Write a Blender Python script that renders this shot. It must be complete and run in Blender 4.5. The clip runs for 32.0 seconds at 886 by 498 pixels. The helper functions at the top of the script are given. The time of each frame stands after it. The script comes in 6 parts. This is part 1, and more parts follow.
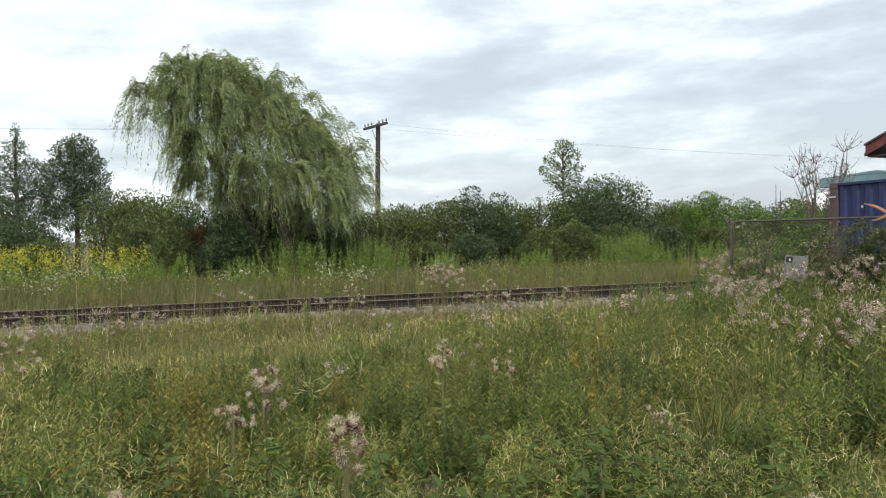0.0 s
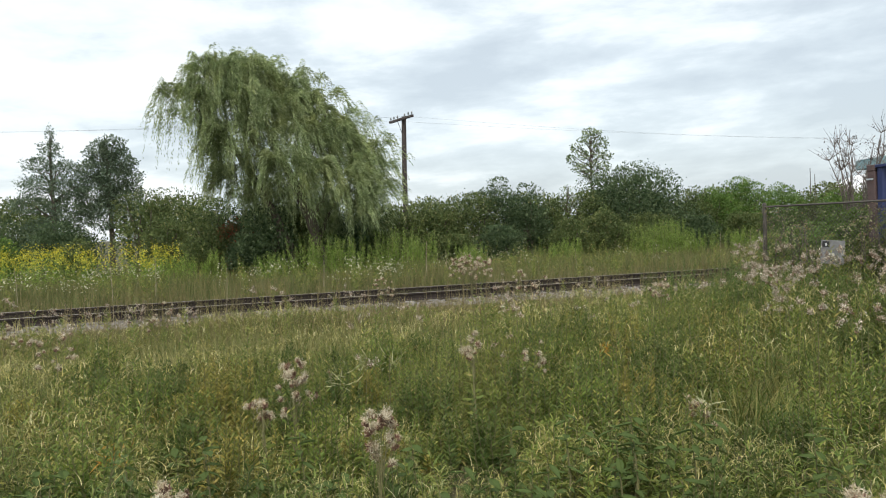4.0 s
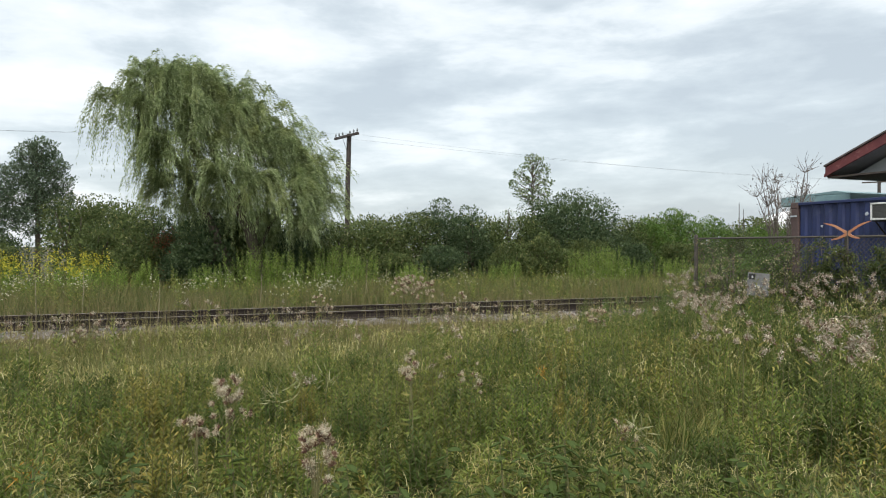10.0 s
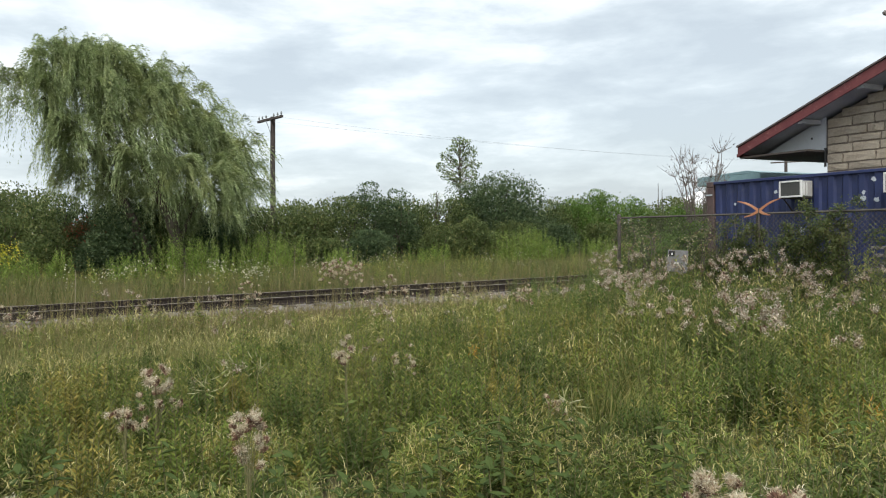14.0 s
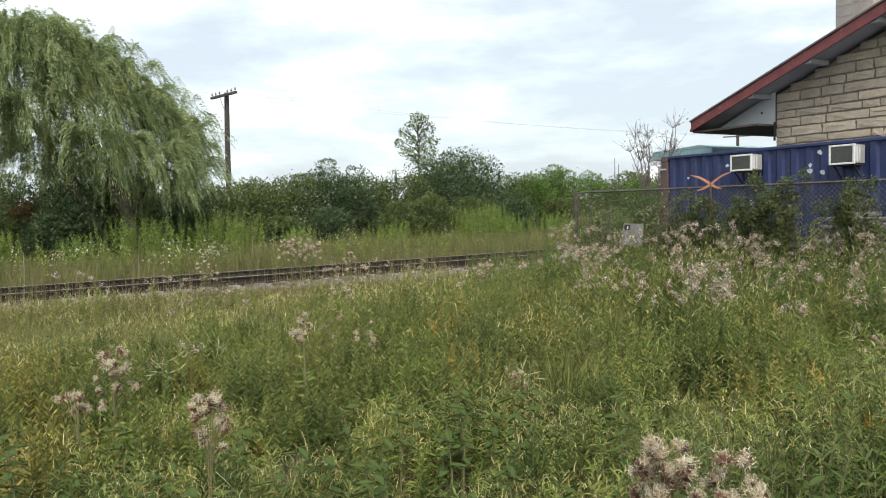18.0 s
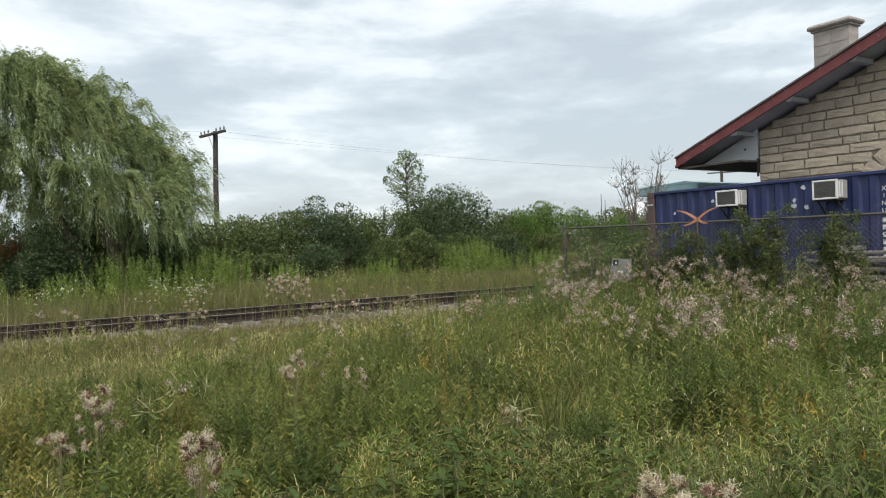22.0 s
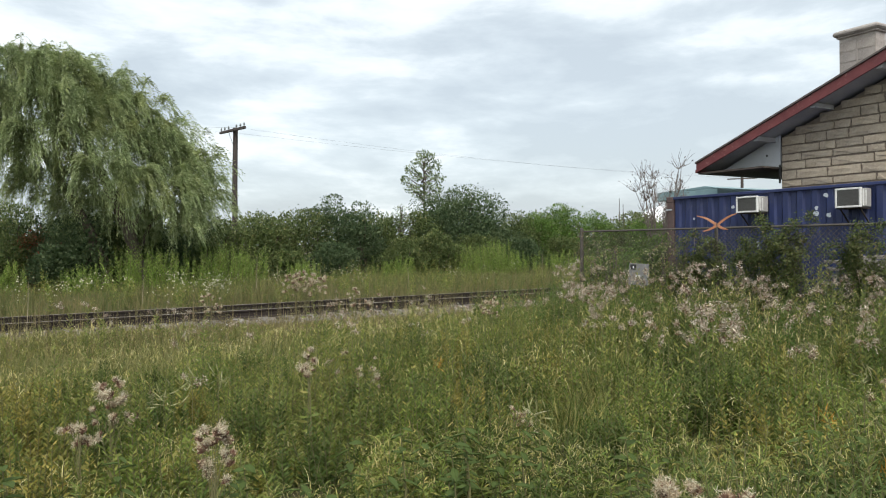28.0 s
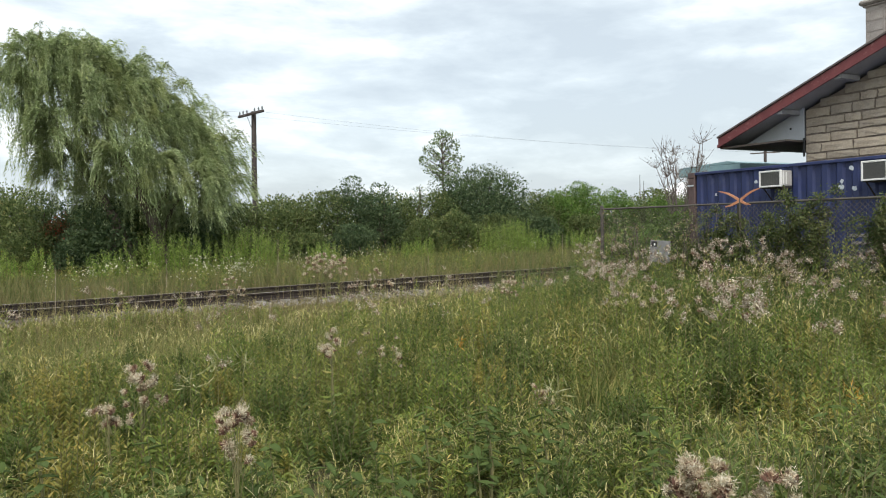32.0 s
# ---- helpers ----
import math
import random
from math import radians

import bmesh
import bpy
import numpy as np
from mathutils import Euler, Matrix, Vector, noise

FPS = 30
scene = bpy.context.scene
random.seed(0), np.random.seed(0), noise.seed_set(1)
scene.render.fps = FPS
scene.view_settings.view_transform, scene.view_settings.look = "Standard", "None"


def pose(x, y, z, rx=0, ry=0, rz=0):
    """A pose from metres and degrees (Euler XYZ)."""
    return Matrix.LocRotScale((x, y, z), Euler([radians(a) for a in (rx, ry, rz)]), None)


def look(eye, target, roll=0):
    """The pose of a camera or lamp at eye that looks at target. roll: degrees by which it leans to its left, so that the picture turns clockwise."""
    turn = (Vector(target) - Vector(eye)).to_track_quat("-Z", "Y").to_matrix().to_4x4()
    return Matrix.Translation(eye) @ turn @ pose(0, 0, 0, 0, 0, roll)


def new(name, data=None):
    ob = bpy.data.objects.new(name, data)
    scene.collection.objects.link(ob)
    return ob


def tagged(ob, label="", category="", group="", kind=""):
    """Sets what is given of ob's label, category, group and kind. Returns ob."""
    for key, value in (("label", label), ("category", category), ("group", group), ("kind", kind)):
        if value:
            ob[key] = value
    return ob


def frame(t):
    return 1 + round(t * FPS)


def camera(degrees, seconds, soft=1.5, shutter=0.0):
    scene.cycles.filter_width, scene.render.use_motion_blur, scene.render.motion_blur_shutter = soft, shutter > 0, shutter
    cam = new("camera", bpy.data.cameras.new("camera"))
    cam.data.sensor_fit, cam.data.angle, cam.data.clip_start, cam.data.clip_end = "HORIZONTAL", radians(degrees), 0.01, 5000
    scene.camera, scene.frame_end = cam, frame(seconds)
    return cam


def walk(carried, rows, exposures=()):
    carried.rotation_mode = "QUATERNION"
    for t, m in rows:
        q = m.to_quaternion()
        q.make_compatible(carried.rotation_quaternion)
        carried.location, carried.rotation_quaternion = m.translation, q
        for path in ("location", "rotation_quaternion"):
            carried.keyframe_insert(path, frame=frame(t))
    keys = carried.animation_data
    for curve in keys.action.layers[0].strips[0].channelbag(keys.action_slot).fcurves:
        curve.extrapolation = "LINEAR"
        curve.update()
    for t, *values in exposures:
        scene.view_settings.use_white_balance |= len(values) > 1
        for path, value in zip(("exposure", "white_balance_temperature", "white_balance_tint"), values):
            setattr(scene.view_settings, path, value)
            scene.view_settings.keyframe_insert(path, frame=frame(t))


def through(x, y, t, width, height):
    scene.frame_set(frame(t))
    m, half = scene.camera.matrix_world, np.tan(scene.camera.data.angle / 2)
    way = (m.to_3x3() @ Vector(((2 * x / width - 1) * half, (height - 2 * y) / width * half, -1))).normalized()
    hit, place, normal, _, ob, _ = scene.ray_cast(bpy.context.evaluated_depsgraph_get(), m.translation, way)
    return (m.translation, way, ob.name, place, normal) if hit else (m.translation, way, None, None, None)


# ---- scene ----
# x runs along the railway, y away from the camera across it, z up; the camera stands near the origin.

# ---- camera and walk ----
cam = camera(64.19, 32.0, soft=1.1)
EXPOSURE = 0.52
CLOUD_LIGHT = 0.92
# seeding thistles near the camera: x, y, height, heads, spread
THISTLES = [
    (0.59, 2.78, 0.94, 15, 0.08), (-0.19, 2.47, 0.88, 18, 0.08), (1.82, 5.07, 0.93, 4, 0.06), (2.46, 5.4, 0.72, 8, 0.1), (0.39, 4.14, 0.95, 18, 0.13),
    (0.22, 4.25, 0.8, 8, 0.08), (-1.48, 7.27, 0.85, 14, 0.18), (3.42, 9.56, 1.4, 70, 0.33), (1.53, 1.36, 0.98, 30, 0.1), (1.7, 1.25, 0.96, 24, 0.1),
    (2.91, 3.82, 0.62, 8, 0.1), (-0.8, 11.1, 0.75, 26, 0.3), (2.59, 11.82, 0.9, 18, 0.2), (4.09, 9.39, 1.06, 10, 0.13), (4.98, 2.58, 0.72, 5, 0.08),
    (1.72, 4.83, 0.88, 4, 0.05), (4.55, 9.75, 0.95, 7, 0.15), (5.2, 7.6, 1.0, 16, 0.15), (-2.4, 9.4, 0.8, 12, 0.2),
]
HOLLOWS = [(6.4, 3.5, 0.3), (6.1, 3.15, 0.3), (5.8, 2.8, 0.3), (0.05, 3.35, 0.25), (1.45, 3.3, 0.22), (2.64, 4.89, 0.42), (1.33, 3.88, 0.3), (0.95, 2.6, 0.25), (1.9, 3.1, 0.28), (3.6, 3.9, 0.3), (4.6, 6.4, 0.4), (-0.4, 3.3, 0.25), (6.3, 5.2, 0.45), (3.3, 6.2, 0.3),
           (-0.5, 2.3, 0.32), (0.3, 2.25, 0.32), (1.0, 2.1, 0.3), (1.5, 2.9, 0.28), (-0.1, 3.0, 0.25), (-1.0, 2.9, 0.3), (2.5, 2.6, 0.3), (0.9, 3.3, 0.2), (-0.9, 3.9, 0.3),
           (0.31, 4.63, 0.29), (-0.13, 4.48, 0.29), (5.81, 4.96, 0.36), (0.33, 6.50, 0.27), (-0.04, 4.66, 0.26), (5.96, 4.98, 0.37), (3.34, 3.76, 0.28), (3.67, 6.36, 0.37), (3.34, 3.12, 0.33), (3.47, 5.35, 0.25), (1.55, 4.32, 0.39), (4.71, 4.55, 0.27), (5.02, 4.38, 0.38), (4.50, 4.53, 0.29), (2.85, 5.34, 0.25), (1.13, 7.61, 0.23)]
TALL_WEEDS = [(-0.3, 8.1, 0.95), (0.6, 9.0, 0.95), (3.0, 7.7, 1.0), (5.1, 8.3, 0.85), (-1.1, 7.6, 0.9), (0.2, 6.8, 0.8), (1.5, 7.4, 0.8), (4.2, 5.6, 0.85),
              (3.9, 7.9, 0.9), (2.2, 6.6, 0.8), (5.6, 6.6, 1.0), (-0.6, 5.4, 0.85)]
PATH = [
    (0, 0.033, 0.001, 1.664, -19.51, -1.06, 0.93), (0.5, 0.038, 0.003, 1.663, -19.11, -0.87, 0.59),
    (1, 0.024, 0.011, 1.659, -18.85, -0.75, 0.92), (1.5, 0.033, 0.014, 1.658, -18.45, -0.77, 1.39),
    (2, 0.044, 0.017, 1.662, -18.15, -1.14, 1.39), (2.5, 0.044, 0.018, 1.662, -17.87, -1.41, 1.5),
    (4.5, 0.037, 0.018, 1.66, -17.19, -1.68, 2.18), (5, 0.043, 0.011, 1.666, -17.46, -1.7, 1.8),
    (5.5, 0.031, -0.001, 1.666, -21.49, -1.55, -0.66), (6, 0.033, -0.006, 1.665, -23.42, -2.14, -3.77),
    (6.5, 0.034, -0.006, 1.659, -25.88, -2.11, -3.68), (7, 0.045, -0.004, 1.662, -25.25, -2.07, 0.15),
    (7.5, 0.047, 0.001, 1.664, -22.22, -1.5, 0.85), (8, 0.052, 0.002, 1.667, -21.16, -1.44, 2.07),
    (8.5, 0.04, -0.004, 1.666, -21.66, -1.35, 1.82), (9, 0.031, 0, 1.667, -21.99, -1.18, 1.42),
    (9.5, 0.023, -0.004, 1.667, -21.93, -0.94, 0.28), (10, 0.016, -0.002, 1.664, -22.03, -0.13, -0.1),
    (10.5, 0.012, 0.003, 1.664, -22.33, -0.04, -0.23), (11, 0.011, 0.006, 1.665, -22.84, -0.13, -0.2),
    (11.2, 0.002, 0.008, 1.657, -29.13, 0.65, -0.23), (11.5, -0.007, 0.012, 1.648, -27.49, 1.14, -0.13),
    (12, -0.003, 0.014, 1.643, -24.28, 0.79, 0.47), (12.5, -0.002, 0.006, 1.647, -24.88, 0.4, 1.06),
    (13, -0.002, 0.004, 1.65, -25.35, -0.38, 1.28), (13.5, -0.005, 0.004, 1.65, -26.11, -1.2, 1.04),
    (14, -0.005, 0.005, 1.651, -27.83, -1.5, 0.91), (14.5, -0.003, 0.001, 1.65, -27.73, -1.8, 0.84),
    (16.5, -0.01, -0.006, 1.649, -29.8, -3.59, 1.37), (17, 0.001, -0.01, 1.65, -30.21, -3.98, 1.45),
    (17.5, 0.001, -0.014, 1.651, -30.73, -4.11, 1.86), (18, -0.003, -0.018, 1.651, -31.1, -3.48, 1.56),
    (18.5, -0.013, -0.02, 1.651, -31.52, -1.62, 0.72), (19, -0.018, -0.018, 1.651, -31.87, -1.76, -0.32),
    (19.5, -0.016, -0.014, 1.648, -32.18, -1.87, -0.46), (20, -0.02, -0.009, 1.647, -32.49, -1.97, 0.09),
    (20.5, -0, 0, 1.65, -32.75, -1.9, 0.2), (21, -0.016, -0.01, 1.644, -32.65, -1.4, 0.47),
    (21.5, -0.018, -0.012, 1.644, -32.35, -0.9, 1.2), (22, -0.019, -0.009, 1.644, -32.07, -0.53, 1.87),
    (22.5, -0.023, -0.009, 1.644, -31.99, -0.26, 1.72), (23, -0.022, -0.008, 1.645, -31.89, 0, 1.29),
    (23.5, -0.022, -0.006, 1.643, -31.75, 0.24, 1.3), (24, -0.02, -0.001, 1.644, -31.59, 0.46, 1.56),
    (24.5, -0.021, 0.005, 1.643, -31.43, 0.57, 1.52), (25, -0.019, 0.007, 1.643, -31.2, 0.7, 1.7),
    (25.5, -0.015, 0.01, 1.643, -31.1, 0.71, 1.57), (27.5, -0.016, 0.014, 1.641, -30.83, -0.08, 0.49),
    (28, -0.015, 0.012, 1.64, -30.76, -0.46, 0.63), (28.5, -0.01, 0.011, 1.641, -30.69, -0.71, 0.77),
    (29, -0.007, 0.01, 1.64, -30.65, -1.07, 0.5), (29.5, -0.003, 0.01, 1.639, -30.59, -1.34, 0.64),
    (30, -0.003, 0.015, 1.64, -30.35, -1.62, 0.72), (30.5, -0.01, 0.016, 1.638, -30.06, -1.9, 0.5),
    (31, -0.013, 0.015, 1.638, -29.82, -2.01, 0.82), (31.5, -0.015, 0.01, 1.637, -29.5, -2.05, 1.29),
    (32, -0.017, 0.009, 1.637, -29.19, -2.03, 1.54),
]
EXPOSURES = [(t, EXPOSURE + e) for t, e in ((0, 0.03), (6, 0.06), (8, 0.02), (10, -0.06), (12, -0.05), (13.2, 0.02), (14.5, 0.08), (16.5, 0.35), (17.7, 0.36), (18.4, 0.1), (20, 0.03), (22, -0.06), (25, -0.06), (28, 0.04), (30, 0.1), (32, 0.12))]
walk(cam, [(t, pose(x, y, z, 90 + pitch, roll, yaw)) for t, x, y, z, yaw, pitch, roll in PATH], EXPOSURES)

# ---- world and sun: a bright overcast noon ----
SUN_HIGH, SUN_TURN = radians(52), radians(205)
world = bpy.data.worlds.new("overcast_sky")
scene.world = world
world.use_nodes = True
wt = world.node_tree
wt.nodes.clear()
w_sky = wt.nodes.new("ShaderNodeTexSky")
w_sky.sky_type, w_sky.sun_disc = "NISHITA", False
w_sky.sun_elevation, w_sky.sun_rotation = SUN_HIGH, SUN_TURN
w_sky.dust_density, w_sky.air_density = 3.0, 1.0
w_bg = wt.nodes.new("ShaderNodeBackground")
w_bg.inputs["Strength"].default_value = 0.12
w_out = wt.nodes.new("ShaderNodeOutputWorld")
w_mix = wt.nodes.new("ShaderNodeMix")
w_mix.data_type = "RGBA"
w_mix.inputs[0].default_value = 0.65
w_mix.inputs[7].default_value = (5.6, 6.1, 6.4, 1)
wt.links.new(w_sky.outputs["Color"], w_mix.inputs[6])
wt.links.new(w_mix.outputs[2], w_bg.inputs["Color"])
wt.links.new(w_bg.outputs[0], w_out.inputs["Surface"])

sun = new("sun", bpy.data.lights.new("sun", "SUN"))
sun.data.energy, sun.data.angle, sun.data.color = 5.0, radians(28), (1.0, 0.96, 0.9)
sun_way = Vector((math.sin(SUN_TURN) * math.cos(SUN_HIGH), math.cos(SUN_TURN) * math.cos(SUN_HIGH), math.sin(SUN_HIGH)))
sun.matrix_world = look(sun_way * 50, (0, 0, 0))


# ---- material makers ----
def blank(name):
    m = bpy.data.materials.new(name)
    m.use_nodes = True
    m.node_tree.nodes.clear()
    out = m.node_tree.nodes.new("ShaderNodeOutputMaterial")
    return m, m.node_tree, out


def node(tree, kind, **values):
    n = tree.nodes.new(kind)
    for key, v in values.items():
        n.inputs[key.replace("_", " ")].default_value = v
    return n


def ramp(tree, source, stops):
    r = tree.nodes.new("ShaderNodeValToRGB")
    while len(r.color_ramp.elements) < len(stops):
        r.color_ramp.elements.new(0.5)
    for el, (at, col) in zip(r.color_ramp.elements, stops):
        el.position, el.color = at, (*col, 1)
    tree.links.new(source, r.inputs[0])
    return r.outputs[0]


def mixed(tree, a, b, fac, mode="MIX"):
    """a and b as sockets or colours, fac as socket or number."""
    n = tree.nodes.new("ShaderNodeMix")
    n.data_type, n.blend_type = "RGBA", mode
    for socket, v in ((n.inputs[6], a), (n.inputs[7], b), (n.inputs[0], fac)):
        if isinstance(v, bpy.types.NodeSocket):
            tree.links.new(v, socket)
        else:
            socket.default_value = (*v, 1) if isinstance(v, tuple) else v
    return n.outputs[2]


def noise_of(tree, scale, detail=4.0, rough=0.55, coords="Object", squash=None):
    tc = tree.nodes.new("ShaderNodeTexCoord")
    src = tc.outputs[coords]
    if squash:
        mp = tree.nodes.new("ShaderNodeMapping")
        mp.inputs["Scale"].default_value = squash
        tree.links.new(src, mp.inputs[0])
        src = mp.outputs[0]
    n = node(tree, "ShaderNodeTexNoise", Scale=scale, Detail=detail, Roughness=rough)
    tree.links.new(src, n.inputs["Vector"])
    return n.outputs["Fac"]


def leafy(name, stops, patch=(0.35, 0.3, 0.12), patch_scale=0.8, through=0.35, rough=0.55):
    """Foliage: colour from leaf to leaf by the stops, drifting in larger patches, part of the light passing through."""
    m, t, out = blank(name)
    geo = t.nodes.new("ShaderNodeNewGeometry")
    col = ramp(t, geo.outputs["Random Per Island"], stops)
    drift = ramp(t, noise_of(t, patch_scale, 3), [(0.45, (0, 0, 0)), (0.72, (1, 1, 1))])
    half = t.nodes.new("ShaderNodeMath")
    half.operation = "MULTIPLY"
    half.inputs[1].default_value = 0.6
    t.links.new(drift, half.inputs[0])
    col = mixed(t, col, patch, half.outputs[0])
    tone = ramp(t, noise_of(t, patch_scale * 3.1, 2), [(0.3, (0.62, 0.66, 0.6)), (0.55, (1, 1, 1)), (0.75, (1.25, 1.22, 1.1))])
    col = mixed(t, col, tone, 1.0, "MULTIPLY")
    skin = node(t, "ShaderNodeBsdfPrincipled", Roughness=rough)
    skin.inputs["Specular IOR Level"].default_value = 0.25
    t.links.new(col, skin.inputs["Base Color"])
    glow = t.nodes.new("ShaderNodeBsdfTranslucent")
    t.links.new(col, glow.inputs["Color"])
    mix = node(t, "ShaderNodeMixShader", Fac=through)
    t.links.new(skin.outputs[0], mix.inputs[1])
    t.links.new(glow.outputs[0], mix.inputs[2])
    t.links.new(mix.outputs[0], out.inputs[0])
    return m


def solid(name, a, b, scale=6.0, rough=0.7, metal=0.0, bump=0.2, fine=60.0, squash=None, wear=None, per_object=0.0):
    """A surface whose colour drifts from a to b, with fine relief; wear adds patches of a third colour."""
    m, t, out = blank(name)
    big = noise_of(t, scale, 6, 0.65, squash=squash)
    col = ramp(t, big, [(0.3, a), (0.7, b)])
    small = noise_of(t, fine, 4, 0.7, squash=squash)
    col = mixed(t, col, ramp(t, small, [(0.3, (0.55, 0.55, 0.55)), (0.75, (1, 1, 1))]), 0.5, "MULTIPLY")
    if wear:
        spots = ramp(t, noise_of(t, scale * 2.7, 8, 0.75), [(0.56, (0, 0, 0)), (0.66, (1, 1, 1))])
        col = mixed(t, col, wear, spots)
    if per_object:
        info = t.nodes.new("ShaderNodeObjectInfo")
        col = mixed(t, col, ramp(t, info.outputs["Random"], [(0, (1 - per_object,) * 3), (1, (1, 0.98, 0.95))]), 1.0, "MULTIPLY")
    skin = node(t, "ShaderNodeBsdfPrincipled", Roughness=rough, Metallic=metal)
    t.links.new(col, skin.inputs["Base Color"])
    b_ = node(t, "ShaderNodeBump", Strength=bump, Distance=0.02)
    t.links.new(small, b_.inputs["Height"])
    t.links.new(b_.outputs[0], skin.inputs["Normal"])
    t.links.new(skin.outputs[0], out.inputs[0])
    return m


# ---- materials ----
M_GRASS = leafy("grass_blades", [(0, (0.075, 0.115, 0.025)), (0.5, (0.13, 0.17, 0.042)), (0.8, (0.23, 0.235, 0.07)), (1, (0.4, 0.34, 0.13))], (0.26, 0.225, 0.075))
M_STRAW = leafy("straw_blades", [(0, (0.3, 0.28, 0.09)), (0.6, (0.52, 0.46, 0.18)), (1, (0.72, 0.66, 0.38))], (0.42, 0.34, 0.11))
M_RUSSET = leafy("russet_grass", [(0, (0.13, 0.12, 0.05)), (0.4, (0.21, 0.17, 0.08)), (0.8, (0.28, 0.215, 0.12)), (1, (0.36, 0.29, 0.18))], (0.16, 0.17, 0.05), 0.8)
M_MEADOW = leafy("meadow_grass", [(0, (0.09, 0.118, 0.034)), (0.5, (0.15, 0.168, 0.058)), (1, (0.27, 0.23, 0.105))], (0.21, 0.17, 0.085), 0.7)
M_WEED = leafy("weed_leaves", [(0, (0.105, 0.155, 0.038)), (0.5, (0.185, 0.24, 0.056)), (0.85, (0.27, 0.295, 0.075)), (0.95, (0.34, 0.32, 0.1)), (1, (0.46, 0.37, 0.14))], (0.27, 0.255, 0.07), 1.1)
M_FRESH = leafy("fresh_weed_leaves", [(0, (0.095, 0.155, 0.032)), (0.5, (0.175, 0.24, 0.05)), (0.85, (0.255, 0.3, 0.066)), (0.95, (0.34, 0.33, 0.09)), (1, (0.46, 0.39, 0.13))], (0.2, 0.215, 0.045), 1.3)
M_BROAD = leafy("broad_leaves", [(0, (0.055, 0.09, 0.024)), (0.6, (0.095, 0.135, 0.037)), (1, (0.16, 0.19, 0.06))], (0.1, 0.125, 0.032), 0.8, 0.3, 0.8)
M_LUSH = leafy("lush_weed_leaves", [(0, (0.16, 0.26, 0.045)), (0.6, (0.25, 0.37, 0.075)), (1, (0.35, 0.45, 0.12))], (0.28, 0.33, 0.07), 0.8, 0.45)
M_WILLOW = leafy("willow_leaves", [(0, (0.2, 0.26, 0.11)), (0.5, (0.3, 0.37, 0.17)), (0.9, (0.4, 0.47, 0.25)), (1, (0.52, 0.57, 0.36))], (0.28, 0.29, 0.1), 0.9, 0.42, 0.45)
M_BUSH = leafy("bush_leaves", [(0, (0.062, 0.094, 0.032)), (0.5, (0.106, 0.147, 0.05)), (0.9, (0.172, 0.205, 0.073)), (1, (0.27, 0.255, 0.11))], (0.135, 0.14, 0.042), 0.5)
M_BUSH_DARK = leafy("dark_bush_leaves", [(0, (0.045, 0.08, 0.036)), (0.6, (0.08, 0.122, 0.054)), (1, (0.145, 0.185, 0.09))], (0.09, 0.118, 0.046), 0.5)
M_BUSH_LIGHT = leafy("light_bush_leaves", [(0, (0.07, 0.14, 0.028)), (0.6, (0.119, 0.21, 0.042)), (1, (0.196, 0.266, 0.07))], (0.14, 0.182, 0.042), 0.5)
# blue-green leaves of the far trees, with slight distance haze mixed into the colour
M_SPRUCE = leafy("hazy_blue_green_foliage", [(0, (0.075, 0.115, 0.07)), (0.6, (0.125, 0.175, 0.11)), (1, (0.21, 0.26, 0.17))], (0.12, 0.15, 0.085), 0.6)
M_POPLAR = leafy("poplar_leaves", [(0, (0.12, 0.175, 0.075)), (0.6, (0.2, 0.26, 0.13)), (1, (0.34, 0.38, 0.24))], (0.17, 0.22, 0.09))
M_VINE = leafy("vine_leaves", [(0, (0.07, 0.105, 0.032)), (0.6, (0.11, 0.145, 0.048)), (0.93, (0.16, 0.17, 0.065)), (1, (0.26, 0.2, 0.11))], (0.15, 0.14, 0.06), 1.5)
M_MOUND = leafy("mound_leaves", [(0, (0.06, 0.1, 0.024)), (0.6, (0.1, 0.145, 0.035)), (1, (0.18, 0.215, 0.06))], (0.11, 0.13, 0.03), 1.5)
M_GOLD = leafy("yellowing_leaves", [(0, (0.14, 0.16, 0.035)), (0.5, (0.27, 0.25, 0.06)), (1, (0.45, 0.36, 0.1))], (0.22, 0.2, 0.05), 1.5)
M_RED = leafy("red_leaves", [(0, (0.07, 0.085, 0.03)), (0.55, (0.12, 0.1, 0.04)), (0.8, (0.2, 0.08, 0.04)), (1, (0.34, 0.09, 0.05))], (0.08, 0.1, 0.03))
M_YELLOW = leafy("goldenrod_bloom", [(0, (0.42, 0.38, 0.03)), (0.6, (0.6, 0.54, 0.045)), (1, (0.72, 0.66, 0.12))], (0.4, 0.4, 0.05))
M_WHITE = leafy("white_bloom", [(0, (0.42, 0.41, 0.28)), (1, (0.74, 0.71, 0.55))], (0.5, 0.48, 0.33))
M_FLUFF = leafy("thistle_fluff", [(0, (0.3, 0.215, 0.13)), (0.35, (0.54, 0.44, 0.31)), (0.7, (0.77, 0.68, 0.51)), (1, (0.93, 0.88, 0.75))], (0.52, 0.38, 0.27), 7.0)
M_FLUFF_FAR = leafy("thistle_fluff_weathered", [(0, (0.22, 0.16, 0.115)), (0.4, (0.41, 0.32, 0.245)), (0.8, (0.64, 0.56, 0.46)), (1, (0.9, 0.86, 0.77))], (0.4, 0.31, 0.24), 3.0)
M_BRACT = leafy("thistle_bracts", [(0, (0.1, 0.055, 0.035)), (0.6, (0.18, 0.1, 0.065)), (1, (0.27, 0.18, 0.11))], (0.2, 0.1, 0.1), 4.0, 0.15)
M_STEM = solid("weed_stems", (0.13, 0.14, 0.05), (0.2, 0.17, 0.08), 8, 0.7)
